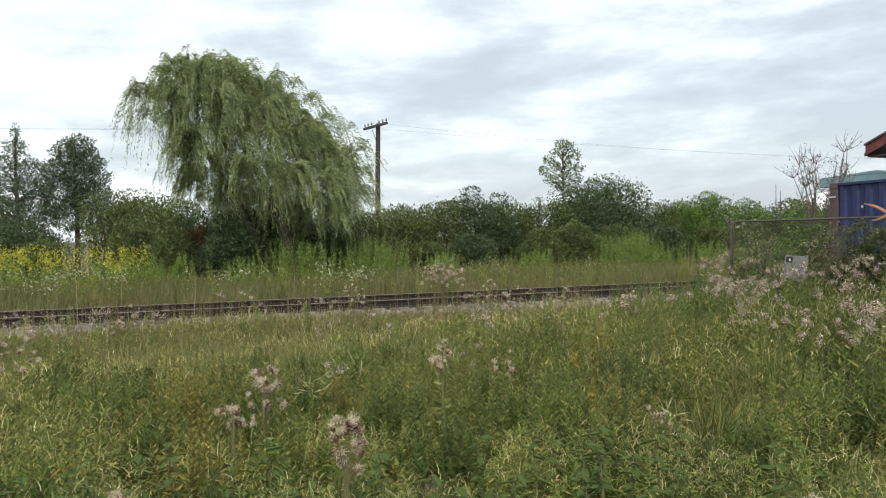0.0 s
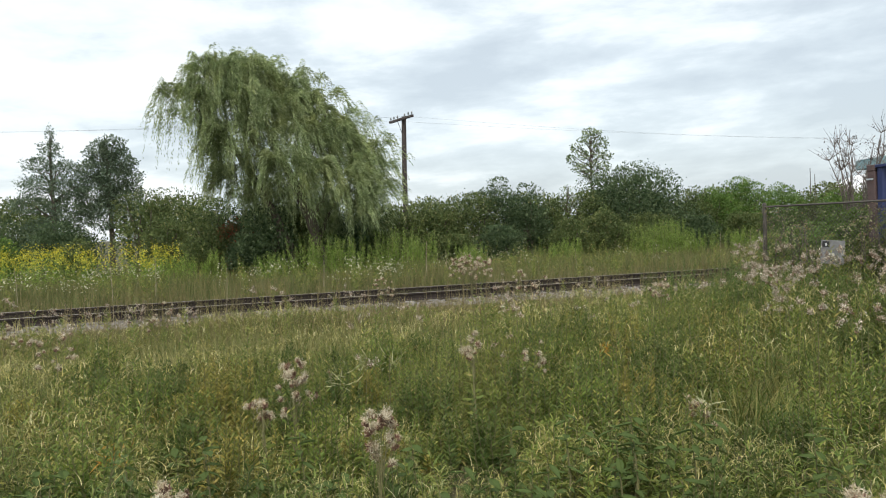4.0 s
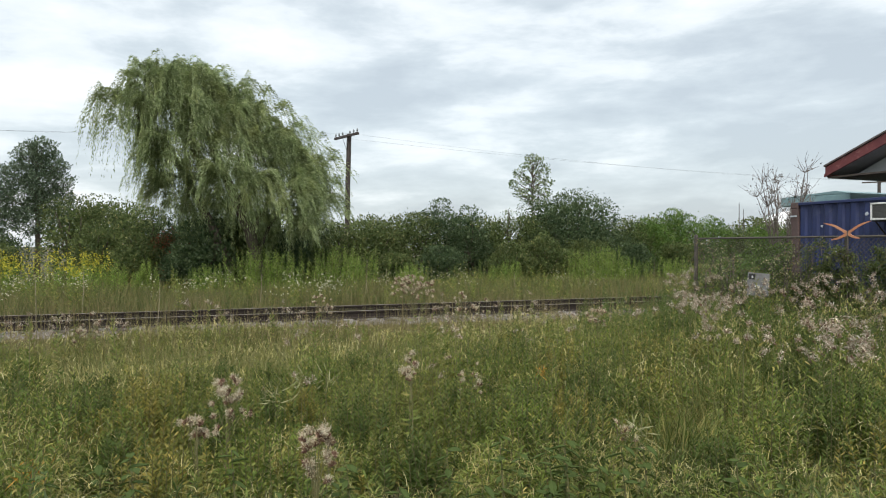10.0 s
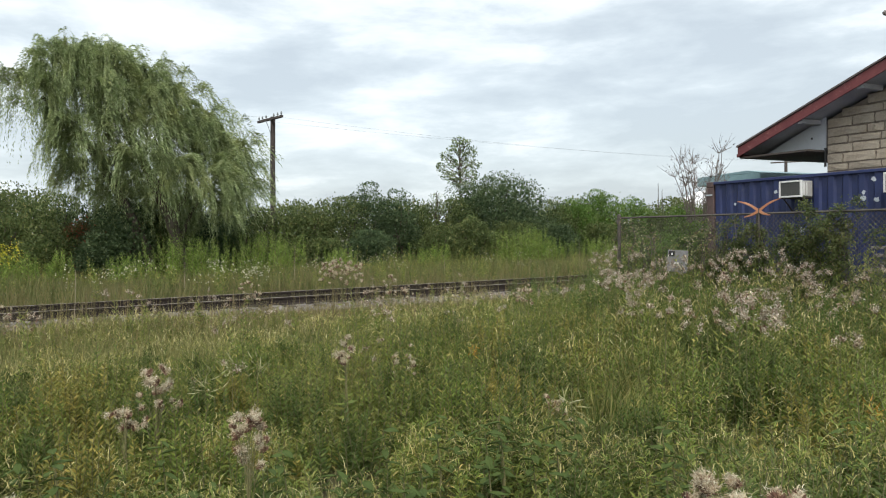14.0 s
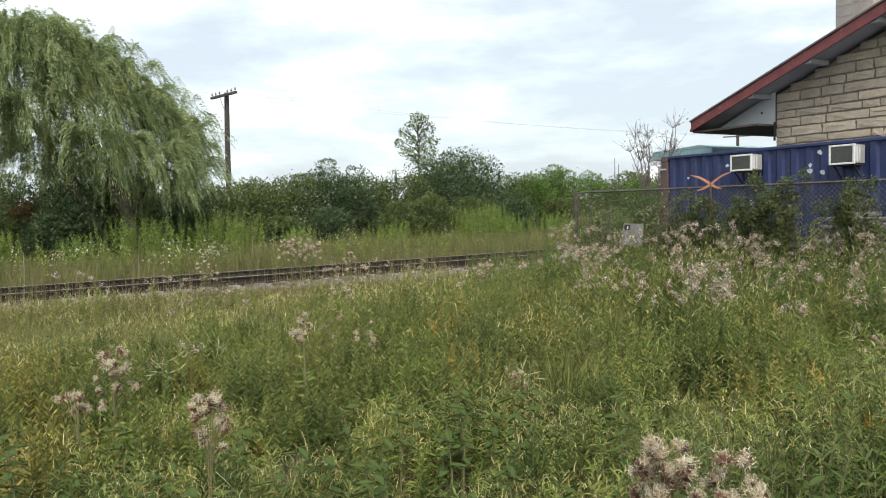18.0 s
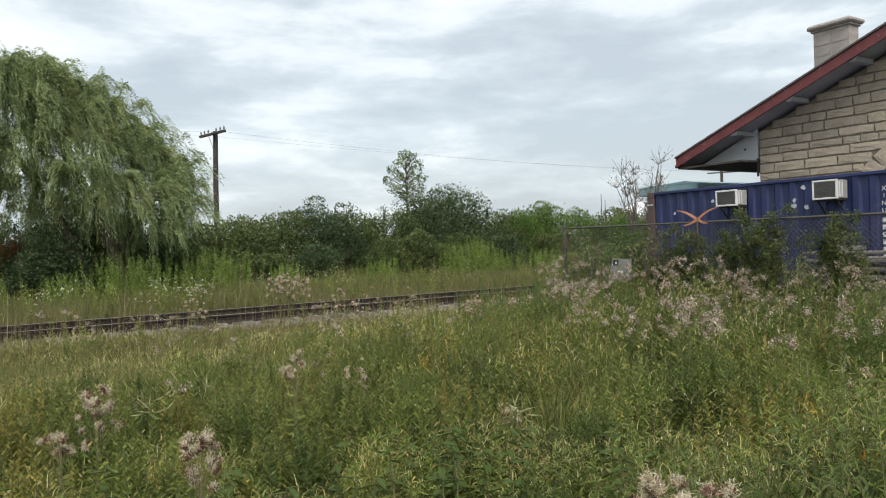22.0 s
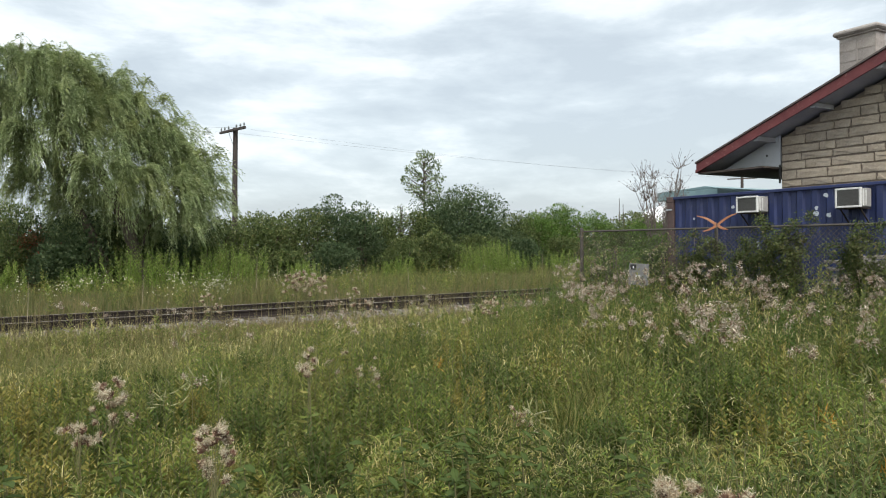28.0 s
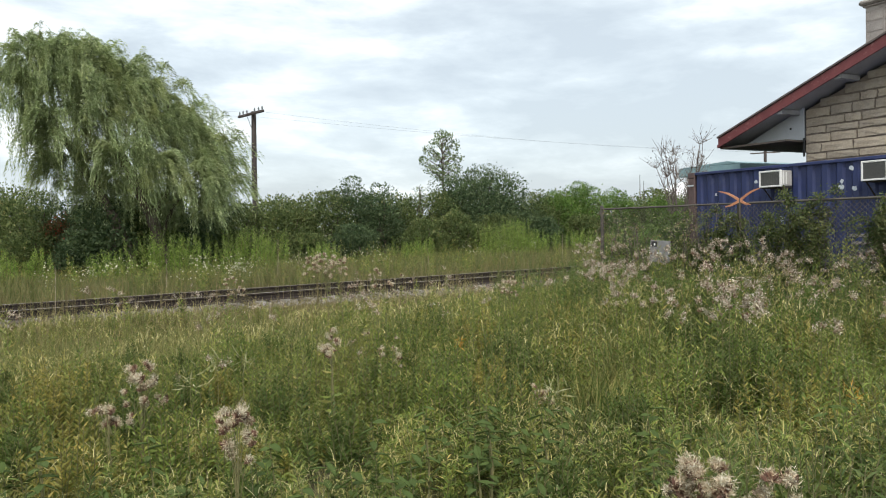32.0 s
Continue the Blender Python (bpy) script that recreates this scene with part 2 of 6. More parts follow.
M_DRY = solid("dry_stems", (0.33, 0.27, 0.18), (0.46, 0.4, 0.29), 10, 0.85)
M_PALE = leafy("fine_pale_grass", [(0, (0.15, 0.17, 0.055)), (0.5, (0.235, 0.235, 0.085)), (1, (0.34, 0.31, 0.14))], (0.26, 0.24, 0.09), 1.2)
M_ORANGE = leafy("orange_leaves", [(0, (0.4, 0.2, 0.03)), (1, (0.62, 0.33, 0.06))], (0.45, 0.3, 0.05), 9.0)
M_DRYLEAF = leafy("bleached_blades", [(0, (0.28, 0.29, 0.13)), (1, (0.52, 0.5, 0.3))], (0.36, 0.35, 0.16), 5.0)
M_BARK = solid("bark", (0.07, 0.055, 0.04), (0.14, 0.115, 0.09), 5, 0.95, bump=0.8, fine=30, squash=(1, 1, 0.25))
M_TWIG = solid("grey_twigs", (0.11, 0.09, 0.078), (0.18, 0.15, 0.13), 5, 0.9)
M_SOIL = solid("soil_and_litter", (0.05, 0.045, 0.02), (0.1, 0.09, 0.035), 0.9, 0.95, bump=0.6, fine=14, wear=(0.07, 0.08, 0.025))
M_BALLAST = solid("ballast_stone", (0.2, 0.18, 0.165), (0.36, 0.335, 0.315), 9, 0.9, fine=40)
# rust darkened further: the shade beneath the rail head is in this colour
M_RAIL = solid("rusty_rail_with_shade", (0.018, 0.013, 0.011), (0.038, 0.028, 0.022), 7, 0.95, 0.0, fine=45)
M_RAILTOP = solid("worn_rail_head", (0.24, 0.21, 0.18), (0.36, 0.32, 0.28), 12, 0.5, 0.2)
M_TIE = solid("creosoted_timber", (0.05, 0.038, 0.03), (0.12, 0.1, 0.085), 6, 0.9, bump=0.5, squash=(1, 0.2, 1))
M_POLE = solid("weathered_pole", (0.045, 0.036, 0.032), (0.085, 0.07, 0.063), 3, 0.95, bump=0.5, squash=(4, 4, 0.3))
M_GLASS = solid("insulator_glaze", (0.12, 0.13, 0.13), (0.25, 0.27, 0.27), 9, 0.2)
M_WIRE = solid("line_wire", (0.12, 0.12, 0.12), (0.17, 0.17, 0.17), 9, 0.6)
M_STONE = solid("limestone_block", (0.46, 0.385, 0.29), (0.63, 0.55, 0.43), 2.6, 0.92, bump=0.9, fine=22, wear=(0.4, 0.33, 0.25), per_object=0.25)
M_MORTAR = solid("mortar", (0.19, 0.155, 0.12), (0.29, 0.24, 0.19), 5, 0.95, bump=0.4)
M_CHIM = solid("grey_chimney_stone", (0.33, 0.3, 0.28), (0.5, 0.46, 0.43), 3, 0.92, bump=0.7, fine=25, wear=(0.24, 0.22, 0.2), per_object=0.2)
M_FASCIA = solid("red_painted_board", (0.13, 0.026, 0.03), (0.19, 0.045, 0.045), 3, 0.55, wear=(0.24, 0.1, 0.09))
M_SOFFIT = solid("grey_painted_board", (0.34, 0.345, 0.35), (0.46, 0.465, 0.47), 2, 0.7)
M_GABLET = solid("pale_grey_panel", (0.5, 0.53, 0.56), (0.6, 0.63, 0.65), 2, 0.6)
M_SHINGLE = solid("roof_shingle", (0.09, 0.075, 0.07), (0.15, 0.125, 0.115), 4, 0.95)
M_BLUE = solid("blue_container_paint", (0.016, 0.025, 0.085), (0.022, 0.037, 0.13), 1.6, 0.55, bump=0.1, wear=(0.036, 0.045, 0.095))
M_RUSTPOST = solid("rusty_brown_paint", (0.07, 0.045, 0.045), (0.12, 0.08, 0.075), 4, 0.7, wear=(0.16, 0.09, 0.06))
M_PATCH = solid("pale_repair_paint", (0.4, 0.45, 0.5), (0.6, 0.64, 0.68), 20, 0.6)
M_WHITEPAINT = solid("white_enamel", (0.66, 0.66, 0.64), (0.8, 0.8, 0.78), 5, 0.4)
M_GRILLE = solid("dull_grey_fins", (0.12, 0.12, 0.115), (0.19, 0.185, 0.175), 30, 0.6, 0.3)
M_CASING = solid("beige_grey_casing", (0.3, 0.295, 0.28), (0.42, 0.41, 0.39), 6, 0.5)
M_TEAL = solid("faded_teal_metal", (0.17, 0.29, 0.32), (0.27, 0.4, 0.42), 2, 0.55, bump=0.05)
M_ZINC = solid("galvanised_steel", (0.075, 0.066, 0.056), (0.13, 0.115, 0.1), 9, 0.7, 0.3)
M_ORNAMENT = solid("faded_orange_metal", (0.5, 0.19, 0.09), (0.62, 0.31, 0.17), 8, 0.6)
M_GREYWOOD = solid("silvered_timber", (0.16, 0.145, 0.125), (0.3, 0.275, 0.25), 5, 0.95, bump=0.5, squash=(1, 0.15, 1))
M_BLACK = solid("black_mark", (0.02, 0.02, 0.02), (0.04, 0.04, 0.04), 8, 0.7)
M_SIGN = solid("weathered_sign_face", (0.18, 0.18, 0.175), (0.29, 0.29, 0.285), 14, 0.8, wear=(0.13, 0.12, 0.1))
M_DOME = solid("white_fabric", (0.7, 0.72, 0.74), (0.8, 0.81, 0.82), 1, 0.7)

RNG = np.random.default_rng(7)


# ---- mesh makers ----
def mesh_np(name, verts, faces, material):
    """A mesh from arrays: verts n x 3, faces m x 3 or m x 4 (or a list of such arrays)."""
    faces = faces if isinstance(faces, list) else [faces]
    faces = [np.asarray(f, np.int32) for f in faces if len(f)]
    me = bpy.data.meshes.new(name)
    verts = np.asarray(verts, np.float32)
    me.vertices.add(len(verts))
    me.vertices.foreach_set("co", verts.ravel())
    loops = np.concatenate([f.ravel() for f in faces])
    sizes = np.concatenate([np.full(len(f), f.shape[1], np.int32) for f in faces])
    me.loops.add(len(loops))
    me.loops.foreach_set("vertex_index", loops)
    me.polygons.add(len(sizes))
    me.polygons.foreach_set("loop_start", np.concatenate([[0], np.cumsum(sizes)[:-1]]).astype(np.int32))
    me.update(calc_edges=True)
    me.materials.append(material)
    return me


def bm_mesh(name, bm, material):
    me = bpy.data.meshes.new(name)
    bm.to_mesh(me)
    bm.free()
    me.materials.append(material)
    return me


def part(name, data, parent, label="", m=None, material=None):
    """One mesh object under a thing or under a part; data is a mesh or a bmesh."""
    if isinstance(data, bmesh.types.BMesh):
        data = bm_mesh(name, data, material)
    ob = new(name, data)
    ob.parent = parent
    if m is not None:
        ob.matrix_basis = m
    return tagged(ob, label) if label else ob


def mass(name, data, parent):
    """A part of very many small pieces."""
    return tagged(part(name, data, parent), kind="stuff")


def thing(name, m, label, category, group="", kind="", data=None):
    ob = new(name, data)
    ob.matrix_basis = m
    return tagged(ob, label, category, group, kind)


def box(bm, x0, x1, y0, y1, z0, z1, bevel=0.0):
    """A bevelled block between the given bounds."""
    r = bmesh.ops.create_cube(bm, size=1)
    for v in r["verts"]:
        v.co = (x0 + (v.co.x + 0.5) * (x1 - x0), y0 + (v.co.y + 0.5) * (y1 - y0), z0 + (v.co.z + 0.5) * (z1 - z0))
    if bevel:
        edges = list({e for v in r["verts"] for e in v.link_edges})
        bmesh.ops.bevel(bm, geom=edges, offset=bevel, segments=1, affect="EDGES")
    return bm


def boxed(*bounds, bevel=0.0):
    return box(bmesh.new(), *bounds, bevel=bevel)


def tube(bm, points, radii, sides=6):
    """A tapering tube along points."""
    rings, q, last = [], None, None
    for i, p in enumerate(points):
        p = Vector(p)
        a = Vector(points[max(i - 1, 0)])
        b = Vector(points[min(i + 1, len(points) - 1)])
        way = (b - a).normalized()
        q = way.to_track_quat("Z", "Y") if q is None else last.rotation_difference(way) @ q
        last = way
        r = radii[i] if isinstance(radii, (list, tuple)) else radii
        rings.append([bm.verts.new(p + q @ Vector((r * math.cos(k * math.tau / sides), r * math.sin(k * math.tau / sides), 0))) for k in range(sides)])
    for a, b in zip(rings, rings[1:]):
        for k in range(sides):
            bm.faces.new((a[k], a[(k + 1) % sides], b[(k + 1) % sides], b[k]))
    bm.faces.new(rings[0][::-1])
    bm.faces.new(rings[-1])
    return bm


def prism(bm, outline, along, to_xyz):
    """A closed outline of (a, b) pairs drawn out between the two values of along; to_xyz(a, b, c) gives the place."""
    rings = [[bm.verts.new(to_xyz(a, b, c)) for a, b in outline] for c in along]
    k = len(outline)
    for i in range(k):
        bm.faces.new((rings[0][i], rings[0][(i + 1) % k], rings[1][(i + 1) % k], rings[1][i]))
    bm.faces.new(rings[0][::-1])
    bm.faces.new(rings[1])
    bmesh.ops.recalc_face_normals(bm, faces=bm.faces)
    return bm


def unit(v):
    return v / np.maximum(np.linalg.norm(v, axis=-1, keepdims=True), 1e-9)


def leaf_arrays(p, d, length, width, rng, fold=0.25, facing=None):
    """Folded diamond leaves at p that point along d: arrays of verts and faces."""
    n = len(p)
    side = unit(np.cross(d, rng.normal(size=(n, 3)) if facing is None else facing))
    up = np.cross(side, d)
    length, width = np.broadcast_to(length, n)[:, None], np.broadcast_to(width, n)[:, None]
    mid = p + d * length * 0.45 + up * width * fold
    tip = p + d * length - up * length * 0.08
    v = np.stack([p, mid + side * width / 2, tip, mid - side * width / 2], 1).reshape(-1, 3)
    return v, np.arange(4 * n, dtype=np.int32).reshape(n, 4)


def blade_arrays(p, height, bend, width, rng, segs=3):
    """Curved grass blades rooted at p."""
    n = len(p)
    a = rng.uniform(0, math.tau, n)
    lean = np.stack([np.cos(a), np.sin(a), 0 * a], -1)
    side = np.stack([-np.sin(a), np.cos(a), 0 * a], -1)
    twist = rng.uniform(-0.9, 0.9, n)[:, None]
    side = unit(side + lean * twist)
    h, b, w = (np.broadcast_to(x, n)[:, None] for x in (height, bend, width))
    rows = []
    for i in range(segs + 1):
        s = i / segs
        c = p + lean * h * b * s * s + np.array([0, 0, 1.0]) * h * (s - 0.45 * b * b * s * s)
        half = w * (0.5 * (1 - s) ** 0.7 + 0.03)
        rows += [c - side * half, c + side * half]
    v = np.stack(rows, 1).reshape(-1, 3)
    k = 2 * (segs + 1)
    base = (np.arange(n, dtype=np.int32) * k)[:, None]
    f = np.concatenate([base + np.array([2 * i, 2 * i + 1, 2 * i + 3, 2 * i + 2], np.int32) for i in range(segs)], 0)
    return v, f


def joined(pieces):
    vs, fs, off = [], [], 0
    for v, f in pieces:
        vs.append(v)
        fs.append(f + off)
        off += len(v)
    return np.concatenate(vs), np.concatenate(fs)


def ground_z(x, y):
    """Height of the ground: nearly level, with a low bank under the railway and small swells."""
    x, y = np.asarray(x, float), np.asarray(y, float)
    z = 0.05 * np.sin(0.45 * x + 0.7) * np.cos(0.38 * y + 0.3) + 0.03 * np.sin(1.3 * x + 2.1 * y)
    bed = np.exp(-((y - 16.6) / 2.2) ** 4)
    z = z * (1 - bed) - 0.05 * bed
    return z * np.exp(-((x - 8) ** 2 + (y - 15) ** 2) / 3000.0)


def sector(n, r0, r1, a0, a1, rng):
    """Points spread evenly over a sector round the origin; angles in degrees from +y towards +x."""
    r = np.sqrt(rng.uniform(r0 * r0, r1 * r1, n))
    a = np.radians(rng.uniform(a0, a1, n))
    x, y = r * np.sin(a), r * np.cos(a)
    return np.stack([x, y, ground_z(x, y)], -1)


def strip(n, x0, x1, y0, y1, rng):
    x, y = rng.uniform(x0, x1, n), rng.uniform(y0, y1, n)
    return np.stack([x, y, ground_z(x, y)], -1)


def lumps(p, scale, seed):
    """A smooth random field from 0 to 1 over the plan, for patches."""
    r = np.random.default_rng(seed)
    out = np.zeros(len(p))
    for _ in range(7):
        k = r.normal(size=2) * scale
        out += np.sin(p[:, 0] * k[0] + p[:, 1] * k[1] + r.uniform(0, 6.3))
    return 1 / (1 + np.exp(-out * 0.9))


# ---- sky: a drifting deck of thin, bright cloud ----
def cloud_deck():
    """A shallow bowl of cloud that comes down to the horizon all round."""
    m, t, out = blank("bright_cloud")
    tc = t.nodes.new("ShaderNodeTexCoord")
    way = t.nodes.new("ShaderNodeVectorMath")
    way.operation = "NORMALIZE"
    t.links.new(tc.outputs["Object"], way.inputs[0])

    def billow(scale, detail, rough, bend, flat, shift):
        """Cloud rolls of one size, drawn out sideways by flat."""
        mp = t.nodes.new("ShaderNodeMapping")
        mp.inputs["Scale"].default_value = (1, 1, flat)
        mp.inputs["Location"].default_value = shift
        n = node(t, "ShaderNodeTexNoise", Scale=scale, Detail=detail, Roughness=rough, Distortion=bend)
        t.links.new(way.outputs[0], mp.inputs[0])
        t.links.new(mp.outputs[0], n.inputs["Vector"])
        return n.outputs["Fac"]

    rolls = billow(4.9, 8, 0.56, 0.15, 3.5, (0.3, 0.1, 0.0))
    sheets = billow(1.8, 3, 0.5, 0.1, 3.2, (2.4, 0.8, 0.3))
    both = mixed(t, rolls, sheets, 0.36)
    # the cover is thicker and brighter towards -x
    sep = t.nodes.new("ShaderNodeSeparateXYZ")
    t.links.new(way.outputs[0], sep.inputs[0])
    slope = node(t, "ShaderNodeMapRange")
    slope.inputs["From Min"].default_value, slope.inputs["From Max"].default_value = -0.3, 0.85
    slope.inputs["To Min"].default_value, slope.inputs["To Max"].default_value = 0.04, -0.082
    t.links.new(sep.outputs["X"], slope.inputs["Value"])
    add = t.nodes.new("ShaderNodeMath")
    t.links.new(both, add.inputs[0])
    t.links.new(slope.outputs[0], add.inputs[1])
    both = add.outputs[0]
    col = ramp(t, both, [(0.37, (0.32, 0.37, 0.4)), (0.46, (0.535, 0.6, 0.625)), (0.53, (0.82, 0.87, 0.88)), (0.63, (1.0, 1.0, 0.99))])
    em = node(t, "ShaderNodeEmission", Strength=CLOUD_LIGHT)
    t.links.new(col, em.inputs["Color"])
    # thin cloud: the sky and a veiled sun come through, more so where it is grey
    clear = t.nodes.new("ShaderNodeBsdfTransparent")
    thin = ramp(t, both, [(0.38, (0.6, 0.6, 0.6)), (0.62, (0.42, 0.42, 0.42))])
    mix = t.nodes.new("ShaderNodeMixShader")
    t.links.new(thin, mix.inputs[0])
    t.links.new(em.outputs[0], mix.inputs[1])
    t.links.new(clear.outputs[0], mix.inputs[2])
    t.links.new(mix.outputs[0], out.inputs[0])
    rings, spokes = 24, 48
    verts = [(0, 0, 300.0)]
    for i in range(1, rings + 1):
        r = 4600.0 * i / rings
        verts += [(r * math.cos(k * math.tau / spokes), r * math.sin(k * math.tau / spokes), 300.0 * (1 - (i / rings) ** 2) - 2) for k in range(spokes)]
    tri = [(0, 1 + (k + 1) % spokes, 1 + k) for k in range(spokes)]
    quad = [(1 + i * spokes + k, 1 + i * spokes + (k + 1) % spokes, 1 + (i + 1) * spokes + (k + 1) % spokes, 1 + (i + 1) * spokes + k)
            for i in range(rings - 1) for k in range(spokes)]
    ob = new("cloud_deck", mesh_np("cloud_deck", verts, [tri, quad], m))
    return tagged(ob, "bright overcast sky with drifting grey and white cloud", "sky", kind="structure")


CLOUDS = cloud_deck()

# ---- ground ----
def ground():
    xs = np.concatenate([[-4500, -1500, -500, -200, -100], np.arange(-50, 80.1, 1.0), [120, 220, 500, 1500, 4500]])
    ys = np.concatenate([[-4500, -1500, -500, -100], np.arange(-30, 60.1, 1.0), [80, 120, 220, 500, 1500, 4500]])
    gx, gy = np.meshgrid(xs, ys)
    v = np.stack([gx, gy, ground_z(gx, gy)], -1).reshape(-1, 3)
    a = (np.arange(len(ys) - 1)[:, None] * len(xs) + np.arange(len(xs) - 1)[None]).ravel()
    f = np.stack([a, a + 1, a + 1 + len(xs), a + len(xs)], -1)
    return tagged(new("ground", mesh_np("ground", v, f, M_SOIL)), "level weedy ground of dark soil and dead litter", "ground", kind="structure")


ground()

# ---- railway ----
RAIL_Y, GAUGE, RAIL_TOP = 15.835, 1.505, 0.2


def rail(y):
    """Flat-bottomed rail: foot, web, head and a worn strip on the head."""
    t = thing("rail", pose(0, y, RAIL_TOP), "rusty flat-bottomed steel rail with a worn head", "rail", "rails of the track")
    prof = [(-0.07, -0.168), (0.07, -0.168), (0.07, -0.156), (0.012, -0.135), (0.01, -0.045), (0.036, -0.034), (0.036, -0.004), (-0.036, -0.004), (-0.036, -0.034), (-0.01, -0.045), (-0.012, -0.135), (-0.07, -0.156)]
    part("rail_body", prism(bmesh.new(), prof, (-70, 120), lambda a, b, c: (c, a, b)), t, material=M_RAIL)
    part("running_surface", boxed(-70, 120, -0.03, 0.03, -0.003, 0.0), t, "worn grey running surface", material=M_RAILTOP)


def railway():
    rail(RAIL_Y)
    rail(RAIL_Y + GAUGE)
    bed = thing("track_bed", pose(0, RAIL_Y + GAUGE / 2, 0), "grey gravel ballast bed carrying dark timber ties", "railway", kind="structure")
    prof = [(-2.3, -0.25), (2.3, -0.25), (1.75, -0.02), (-1.75, -0.02)]
    part("ballast_bed", prism(bmesh.new(), prof, (-70, 120), lambda a, b, c: (c, a, b)), bed, material=M_BALLAST)
    tie = bm_mesh("tie", boxed(-0.11, 0.11, -1.28, 1.28, -0.15, 0.03, bevel=0.015), M_TIE)
    for i in range(100):
        part("tie", tie, bed, m=pose(-18 + i * 0.56 + RNG.uniform(-0.03, 0.03), RNG.uniform(-0.05, 0.05), RNG.uniform(-0.015, 0), 0, 0, RNG.uniform(-2, 2)))
    plate = bm_mesh("tie_plate", boxed(-0.09, 0.09, -0.12, 0.12, 0.03, 0.042, bevel=0.004), M_RAIL)
    for i in range(100):
        part("tie_plate", plate, bed, m=pose(-18 + i * 0.56, -GAUGE / 2, -0.01))
    # loose stones of the near shoulder
    n = 9000
    p = strip(n, -14, 34, 14.0, 15.7, RNG)
    p[:, 2] = np.interp(p[:, 1], [14.0, 14.8, 15.7], [-0.16, -0.03, -0.01]) + RNG.uniform(0, 0.02, n)
    cube = np.array([[-1, -1, -0.7], [1, -1, -0.5], [1, 1, -0.8], [-1, 1, -0.6], [-0.7, -0.8, 0.7], [0.8, -0.6, 0.6], [0.6, 0.8, 0.8], [-0.8, 0.7, 0.5]])
    quads = np.array([[0, 3, 2, 1], [4, 5, 6, 7], [0, 1, 5, 4], [1, 2, 6, 5], [2, 3, 7, 6], [3, 0, 4, 7]])
    a = RNG.uniform(0, 6.28, n)
    s = RNG.uniform(0.015, 0.038, (n, 1, 1)) * RNG.uniform(0.6, 1.3, (n, 8, 3))
    c = cube[None] * s
    r = np.stack([np.stack([np.cos(a), -np.sin(a)], -1), np.stack([np.sin(a), np.cos(a)], -1)], 1)
    c[..., :2] = np.einsum("nij,nkj->nki", r, c[..., :2])
    v = (c + p[:, None]).reshape(-1, 3)
    f = (quads[None] + 8 * np.arange(n)[:, None, None]).reshape(-1, 4)
    tagged(new("ballast_stones", mesh_np("ballast_stones", v, f, M_BALLAST)), "loose pale grey ballast stones beside the rail", "gravel", kind="stuff")


railway()

# ---- telegraph line ----
def telegraph_pole(x, y, height, lean, name="telegraph_pole"):
    t = thing(name, pose(x, y, 0, 0, lean, 0), "weathered dark wooden telegraph pole with one crossarm and insulators", "utility pole", "telegraph poles")
    part("pole", tube(bmesh.new(), [(0, 0, -0.3), (0.015, 0, height * 0.3), (-0.01, 0, height * 0.65), (0, 0, height)], [0.135, 0.125, 0.118, 0.108], 10), t, material=M_POLE)
    arm = part("crossarm", boxed(-0.055, 0.055, -1.15, 1.15, -0.055, 0.055, bevel=0.01), t, m=pose(-0.14, 0, height - 0.12, 0, 0, 14), material=M_POLE)
    pin = bmesh.new()
    tube(pin, [(0, 0, 0.05), (0, 0, 0.14)], 0.015, 6)
    tube(pin, [(0, 0, 0.1), (0, 0, 0.14), (0, 0, 0.2), (0, 0, 0.23)], [0.04, 0.045, 0.03, 0.018], 8)
    pin = bm_mesh("insulator", pin, M_GLASS)
    for dy in (-1.05, -0.72, -0.36, 0.36, 0.72, 1.05):
        part("insulator", pin, arm, m=pose(0, dy, 0.0))
    for s in (-1, 1):
        part("brace", tube(bmesh.new(), [(-0.1, 0.05 * s, height - 0.75), (-0.15, 0.6 * s, height - 0.16)], 0.012, 5), t, material=M_RAIL)


POLES = [(-40.0, 32.6, 6.6), (8.26, 32.6, 7.02), (56.0, 32.6, 6.6)]
for (px, py, ph), lean in zip(POLES, (0.5, 1.3, 0.8)):
    telegraph_pole(px, py, ph, lean)


def line_wire(dy, sag):
    bm = bmesh.new()
    for (x0, y0, h0), (x1, y1, h1) in zip(POLES, POLES[1:]):
        pts = []
        for i in range(25):
            s = i / 24
            pts.append((x0 + (x1 - x0) * s, y0 + dy, h0 + (h1 - h0) * s - 0.16 - sag * 4 * s * (1 - s)))
        tube(bm, pts, 0.003, 4)
    tagged(new("line_wire", bm_mesh("line_wire", bm, M_WIRE)), "thin dark telegraph wire slung between poles", "wire", "telegraph wires")


line_wire(-1.1, 0.75)
line_wire(0.36, 0.5)


# ---- stone station house ----
HX, HY = 15.0, 10.0           # outer corner of the gable wall towards the track
EAVE_Y, EAVE_Z, PITCH = 11.78, 3.56, 0.392
RIDGE_Y, BARGE_X, BACK_X = 4.8, 14.3, 27.0


def roof_z(y):
    return EAVE_Z + (EAVE_Y - max(y, 2 * RIDGE_Y - y)) * PITCH


